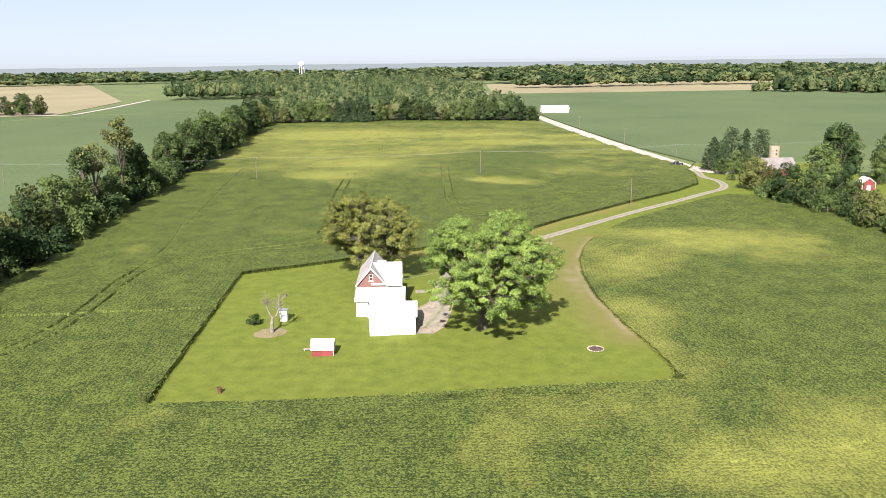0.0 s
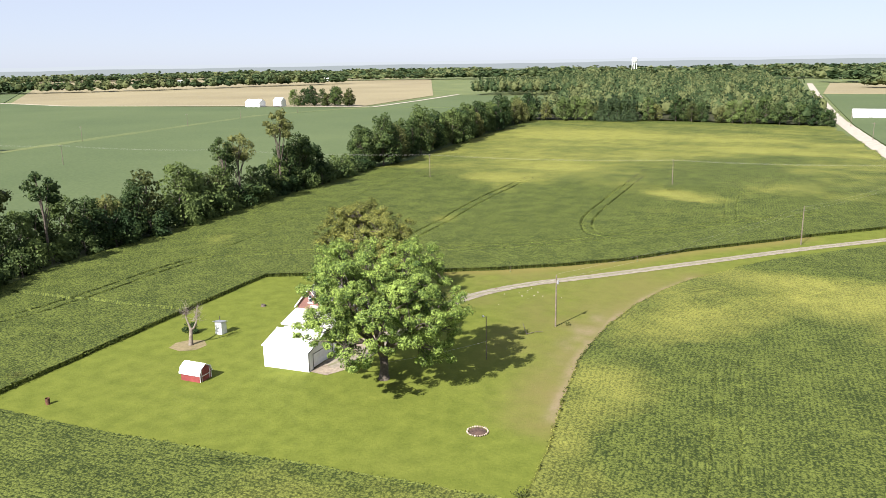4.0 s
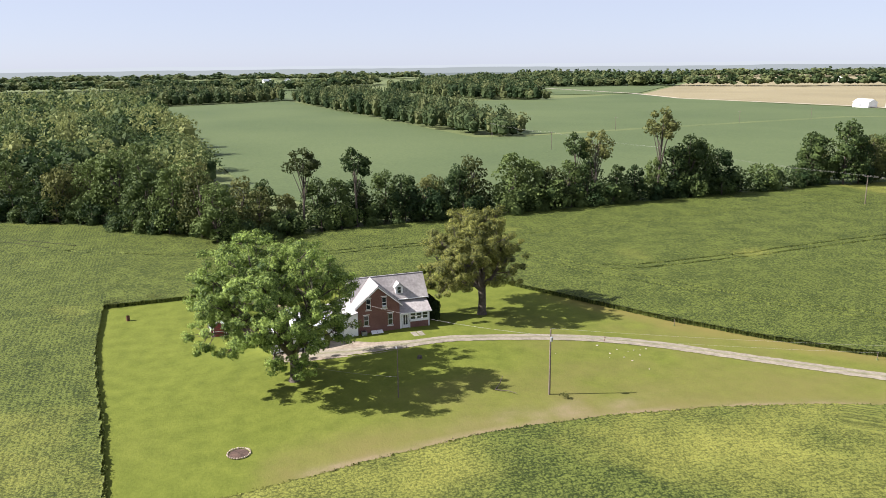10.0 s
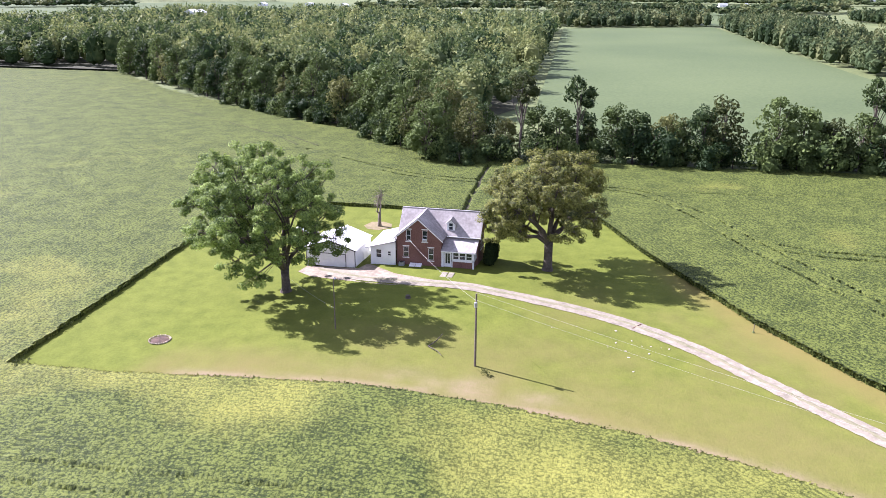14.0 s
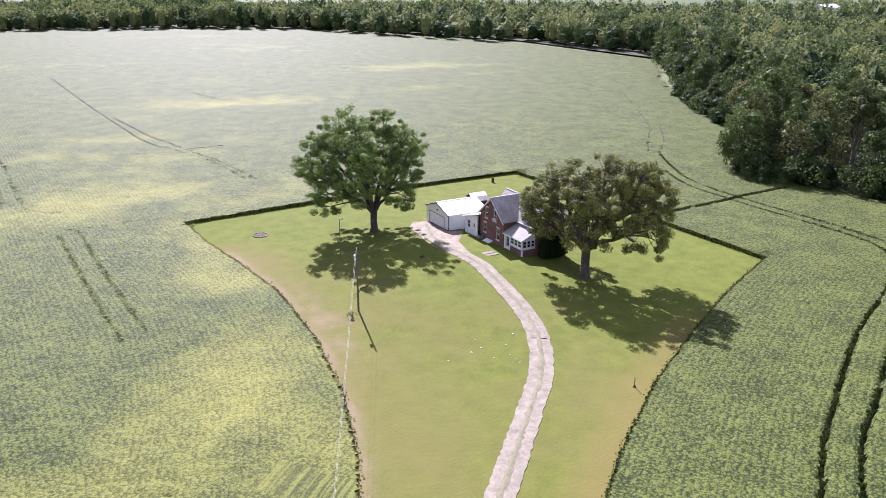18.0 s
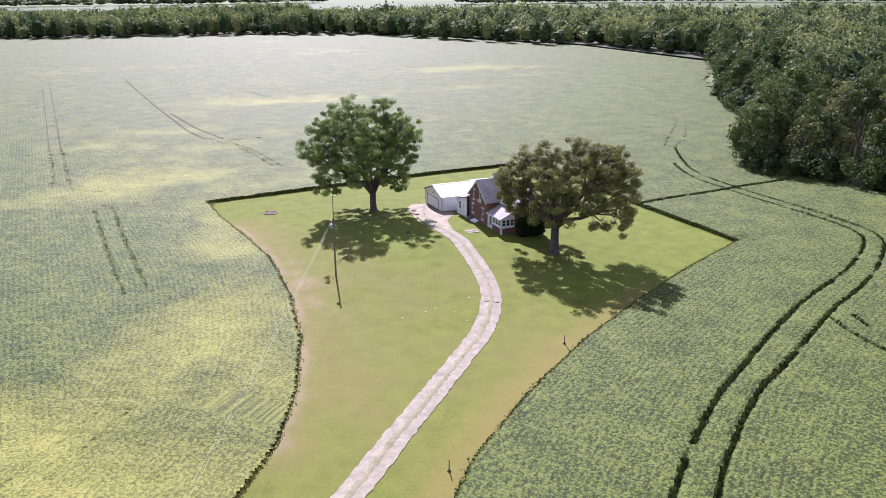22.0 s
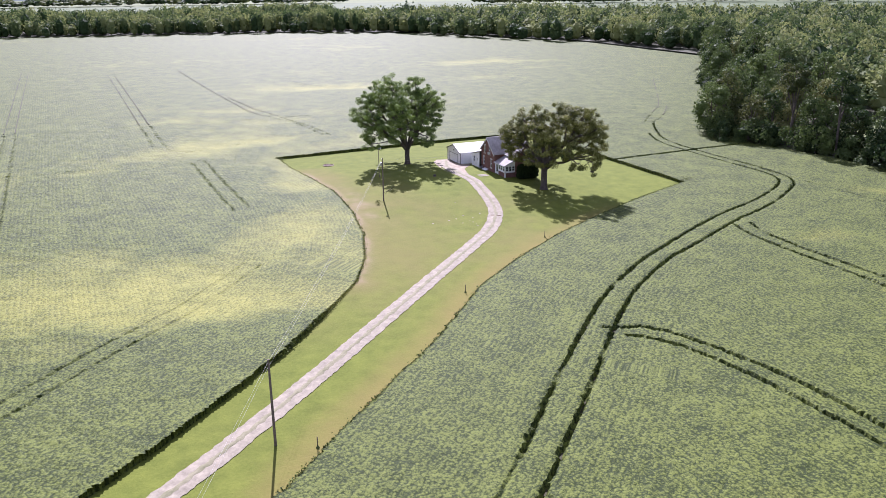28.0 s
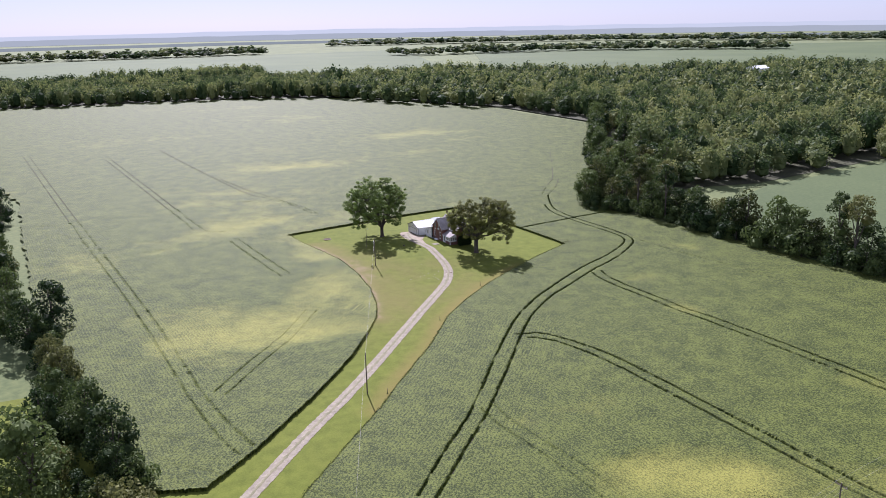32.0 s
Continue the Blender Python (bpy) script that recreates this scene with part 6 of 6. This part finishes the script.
part("door", boxes((-0.9, 0.9, -3.05, -3.0, 0, 2.4)), WHITE, rb)
rb.scale = (0.72, 0.72, 0.78)


def conifer_kind(height, width, seed):
    r = np.random.default_rng(seed)
    P, D = [], []
    for k in range(1500):
        f = r.random() ** 0.8
        z = height * (0.08 + 0.92 * f)
        tier = 0.75 + 0.25 * math.sin(f * 60)
        rad = width / 2 * (1 - f) ** 0.58 * (0.8 + 0.3 * math.sin(f * 9 + seed)) * tier * r.uniform(0.35, 1.2)
        a = r.uniform(0, 6.283)
        P.append((rad * math.cos(a), rad * math.sin(a), z - rad * 0.25))
        D.append((math.cos(a) * 0.6, math.sin(a) * 0.6, 0.7))
    v, f = cards(np.array(P), np.array(D), 1.0, r, 0.5)
    trunk = bpy.data.meshes.new("trunk")
    bm = tube(bmesh.new(), [(0, 0, -0.3), (0, 0, height * 0.5), (0, 0, height * 0.97)], [0.28, 0.18, 0.03], 7)
    bm.to_mesh(trunk)
    bm.free()
    trunk.materials.append(BARK)
    return trunk, quads_mesh("crown", v, f, LEAF_PINE)


PINES = [conifer_kind(15.5, 12, 81), conifer_kind(14, 12.5, 82)]
BROAD_PINES = [tree_kind(15, 9, 16, 1700, 0.55, LEAF_PINE, 83, 0.08, 0.28, 0.6), tree_kind(17, 9.5, 17, 1900, 0.55, LEAF_PINE, 84, 0.08, 0.28, 0.6)]
LOT = "trees round the old farm lot"
for i, (x, y, s) in enumerate(((117, 325, 0.72), (121, 331, 0.98), (127, 336, 0.85), (132, 339, 1.08), (139, 342, 0.95), (124, 326, 0.7), (147, 345, 1.12), (134, 332, 0.75))):
    plant((PINES if i in (1, 4) else BROAD_PINES)[i % 2], x, y, s, i * 40, "dark green conifer in the old farm lot", LOT, "conifer")
for i, (x, y, s, k) in enumerate(((119, 316, 0.5, 0), (124, 314, 0.6, 1), (129, 314, 0.62, 0), (116.5, 277, 1.0, 2), (119, 270, 0.7, 4), (129, 256, 1.1, 3), (137, 264, 0.95, 4), (150, 284, 1.3, 3), (142, 274, 0.9, 1), (125, 250, 0.6, 2), (167, 318, 1.05, 3), (176, 324, 1.0, 1), (173, 292, 1.1, 3), (180, 300, 1.1, 0), (166, 284, 0.8, 1))):
    plant(KINDS[k], x, y, s, i * 33, "leafy tree in the old farm lot", LOT)
for i, (x, y, s) in enumerate(((117, 300, 0.5), (122, 303, 0.5), (127, 305, 0.45), (115.5, 268, 0.8), (119, 262, 1.1), (122, 256, 1.1), (128, 247, 1.1), (124, 246, 1.2), (133, 247, 0.9))):
    plant(BUSH[i % 2], x, y, s, i * 47, "leafy bush in the old farm lot", LOT, "bush")

for i, (x, y, s) in enumerate(((-66, 613, 1.15), (-60, 611, 1.3), (-54, 612, 1.2), (-48, 613, 1.25), (-43, 612, 1.1), (-57, 617, 1.35))):
    plant(PINES[i % 2], x, y, s, i * 50, "tall dark conifer at the edge of the woods", "trees along the edge of the woods", "conifer")

# ---- pickup on the road ----
car = thing("pickup_truck", (109.3, 342.5, 0.14), "dark pickup truck standing on the gravel road", "truck", turn=78)
CARP = material("black_car_paint", (0.012, 0.013, 0.015), (0.025, 0.026, 0.03), rough=0.25, spec=0.6)
part("body", prism([(-2.7, 0.45), (2.7, 0.45), (2.72, 0.95), (1.5, 1.1), (-2.7, 1.1)], "x", -0.95, 0.95), CARP, car)
part("cab", prism([(-0.9, 1.05), (1.55, 1.05), (0.75, 1.85), (-0.75, 1.85)], "x", -0.85, 0.85), CARP, car)
part("windscreen", prism([(1.57, 1.12), (0.85, 1.8), (0.8, 1.8), (1.5, 1.12)], "x", -0.75, 0.75), GLASS, car)
part("bed", boxes((-0.8, 0.8, -2.6, -0.95, 1.1, 1.14)), DARK_TRIM, car)
for sx in (-0.9, 0.9):
    for y in (-1.7, 1.75):
        w = part("wheel", tube(bmesh.new(), [(sx - 0.12, y, 0.38), (sx + 0.12, y, 0.38)], [0.38, 0.38], 14), DARK_TRIM, car)
        part("rim", tube(bmesh.new(), [(sx + 0.125 * np.sign(sx), y, 0.38), (sx + 0.135 * np.sign(sx), y, 0.38)], [0.2, 0.2], 10), GREY_METAL, w)

# ---- far buildings ----
def far_building(name, x, y, lx, ly, h, peak, label, wallm=WHITE, roofm=METAL_ROOF, turn=0.0):
    b = thing(name, (x, y, 0.3), label, "building", "buildings beyond the fields", turn=turn)
    part("wall", prism([(-ly / 2, -0.5), (ly / 2, -0.5), (ly / 2, h), (0, peak - 0.1), (-ly / 2, h)], "x", -lx / 2, lx / 2), wallm, b)
    for s in (-1, 1):
        roof_plane("roof", [(-s * lx / 2 * -1.03, s * (ly / 2 + 0.4), h - 0.15), (s * lx / 2 * -1.03, s * (ly / 2 + 0.4), h - 0.15), (s * lx / 2 * -1.03, 0, peak), (-s * lx / 2 * -1.03, 0, peak)], 0.15, roofm, b)
    part("door", boxes((-1.5, 1.5, -ly / 2 - 0.06, -ly / 2, 0, 3.0)), GREY_METAL, b)


far_building("machine_shed", 112.5, 690, 23, 14, 3.4, 6.0, "long white machine shed beside the road")
far_building("farm_building", -466, 745, 18, 11, 4.5, 7.5, "white farm building beside a distant road")
far_building("farm_house", -440, 752, 10, 9, 5.5, 9, "white farm house beside a distant road")
far_building("farm_building", -960, 560, 22, 12, 4.5, 7.5, "white farm building among distant trees")
far_building("farm_building", -1000, -60, 40, 25, 7, 11, "pale farm building behind distant woods")
far_building("farm_building", -640, -250, 24, 14, 18, 21, "white roofed building rising behind the woods")
r = random.Random(9)
for k in range(22):
    a0, d = r.uniform(1.05, 3.6), r.uniform(1750, 2600)
    x, y = d * math.cos(a0), 150 + d * math.sin(a0)
    far_building("farm_building", x, y, r.uniform(14, 34), r.uniform(9, 16), r.uniform(3.5, 6), r.uniform(7, 10), "small white building far out on the plain", turn=r.uniform(0, 180))
for i, (x, y, s) in enumerate(((-425, 758, 1.25), (-405, 760, 1.35), (-385, 758, 1.1), (-372, 756, 1.3), (-358, 758, 1.4), (-418, 766, 1.3), (-395, 766, 1.2), (-364, 766, 1.2), (-378, 764, 1.3), (-410, 772, 1.3), (60, 1120, 1.3))):
    plant(KINDS[i % 5], x, y, s, i * 50, "round green tree beside a distant farm", "trees round a distant farm")
wt = thing("water_tower", (-324, 2182, 0), "tall white water tower on the horizon", "water tower")
part("tank", tube(bmesh.new(), [(0, 0, 31), (0, 0, 34), (0, 0, 40), (0, 0, 43), (0, 0, 44)], [2, 7, 7.4, 5, 0.6], 18), WHITE, wt)
for a in range(4):
    part("leg", tube(bmesh.new(), [(6.5 * math.cos(a * 1.571), 6.5 * math.sin(a * 1.571), -1), (5.5 * math.cos(a * 1.571), 5.5 * math.sin(a * 1.571), 35)], [0.6, 0.6], 6), WHITE, wt)
part("riser", tube(bmesh.new(), [(0, 0, -1), (0, 0, 32)], [1.2, 1.2], 8), WHITE, wt)

# ---- leafy margins of the crop along the lawn ----
def crop_margin(line, seed, label):
    r = np.random.default_rng(seed)
    pts = np.array(densely(line, 0.25))
    n = 8
    c = np.repeat(pts, n, axis=0) + r.normal(0, 0.22, (len(pts) * n, 2))
    ripe = ripeness(c[:, 0], c[:, 1])
    z = rise(c[:, 0], c[:, 1]) + r.uniform(0.05, 0.72, len(c)) * stature(c[:, 0], c[:, 1]) ** 1.3
    v, f = cards(np.column_stack([c, z]), r.normal(0, 0.6, (len(c), 3)) + (0, 0, 0.6), 0.26, r, 0.75)
    me = quads_mesh("crop_margin", v, f, BEAN)
    me.attributes.new("ripe", "FLOAT", "POINT").data.foreach_set("value", np.repeat(ripe, 4).astype(np.float32))
    me.attributes.new("rows", "FLOAT_VECTOR", "POINT").data.foreach_set("vector", v.astype(np.float32).ravel())
    tagged(new("crop_margin", me), label, "crop", kind="stuff")


crop_margin(YARD[:14], 91, "leafy soybean plants along the lawn edge")
crop_margin(YARD[22:], 92, "leafy soybean plants along the lawn edge")
crop_margin([YARD[-1], YARD[0]], 93, "leafy soybean plants along the lawn edge")


# ---- small things on the lawn and drive ----
r = random.Random(5)
pebble = bpy.data.meshes.new("stone")
pb = bmesh.new()
bmesh.ops.create_icosphere(pb, subdivisions=1, radius=0.2, matrix=Matrix.LocRotScale(None, None, (1.3, 0.9, 0.45)))
for v in pb.verts:
    v.co *= r.uniform(0.8, 1.2)
pb.to_mesh(pebble)
pb.free()
pebble.materials.append(CONCRETE)
for k in range(14):
    x, y = 15.5 + r.gauss(0, 3.4), 181 + r.gauss(0, 4.0)
    if way_off(x, y, DRIVE) < 2.2:
        continue
    ob = tagged(new("stone", pebble), "small pale stone lying in the grass", "stone", "stones scattered on the lawn")
    ob.matrix_world = pose(x, y, float(rise(x, y)) - 0.02, 0, 0, r.uniform(0, 360)) @ Matrix.Scale(r.uniform(0.35, 0.8), 4)
cu = tagged(part("culvert_edge", boxes((-1.0, 1.0, -0.06, 0.06, -0.1, 0.1)), RUST), "low rusty culvert edge across the drive", "culvert")
cu.matrix_world = pose(8.3, 182.2, float(rise(8.3, 182.2)), 0, 0, -33)


def weed_patch(x, y, count, spread, high, label, seed):
    """A tuft of tall weeds: many thin upright leaf sprays."""
    g = np.random.default_rng(seed)
    c = np.column_stack([x + g.normal(0, spread, count), y + g.normal(0, spread, count), np.zeros(count)])
    c[:, 2] = rise(c[:, 0], c[:, 1]) + g.uniform(0.05, 1.0, count) ** 0.8 * high
    v, f = cards(c, g.normal(0, 0.7, (count, 3)) + (0, 0, 0.5), 0.3, g, 0.5)
    tagged(part("weeds", quads_mesh("weeds", v, f, LEAF_OLIVE), LEAF_OLIVE), label, "weeds", kind="stuff")


for k, (x, y, n, s, h) in enumerate(((-41.5, 106.5, 260, 0.9, 1.3), (-43.0, 114, 160, 0.8, 1.2), (36.5, 110.5, 120, 0.6, 0.9), (-52, 128, 120, 1.0, 1.1), (27.0, 165, 60, 0.3, 0.7), (-44.5, 174, 140, 0.8, 1.1), (-70.5, 319, 160, 1.2, 1.4), (24, 317, 240, 1.6, 1.1))):
    weed_patch(x, y, n, s, h, "tall yellow green weeds at the crop edge", 400 + k)
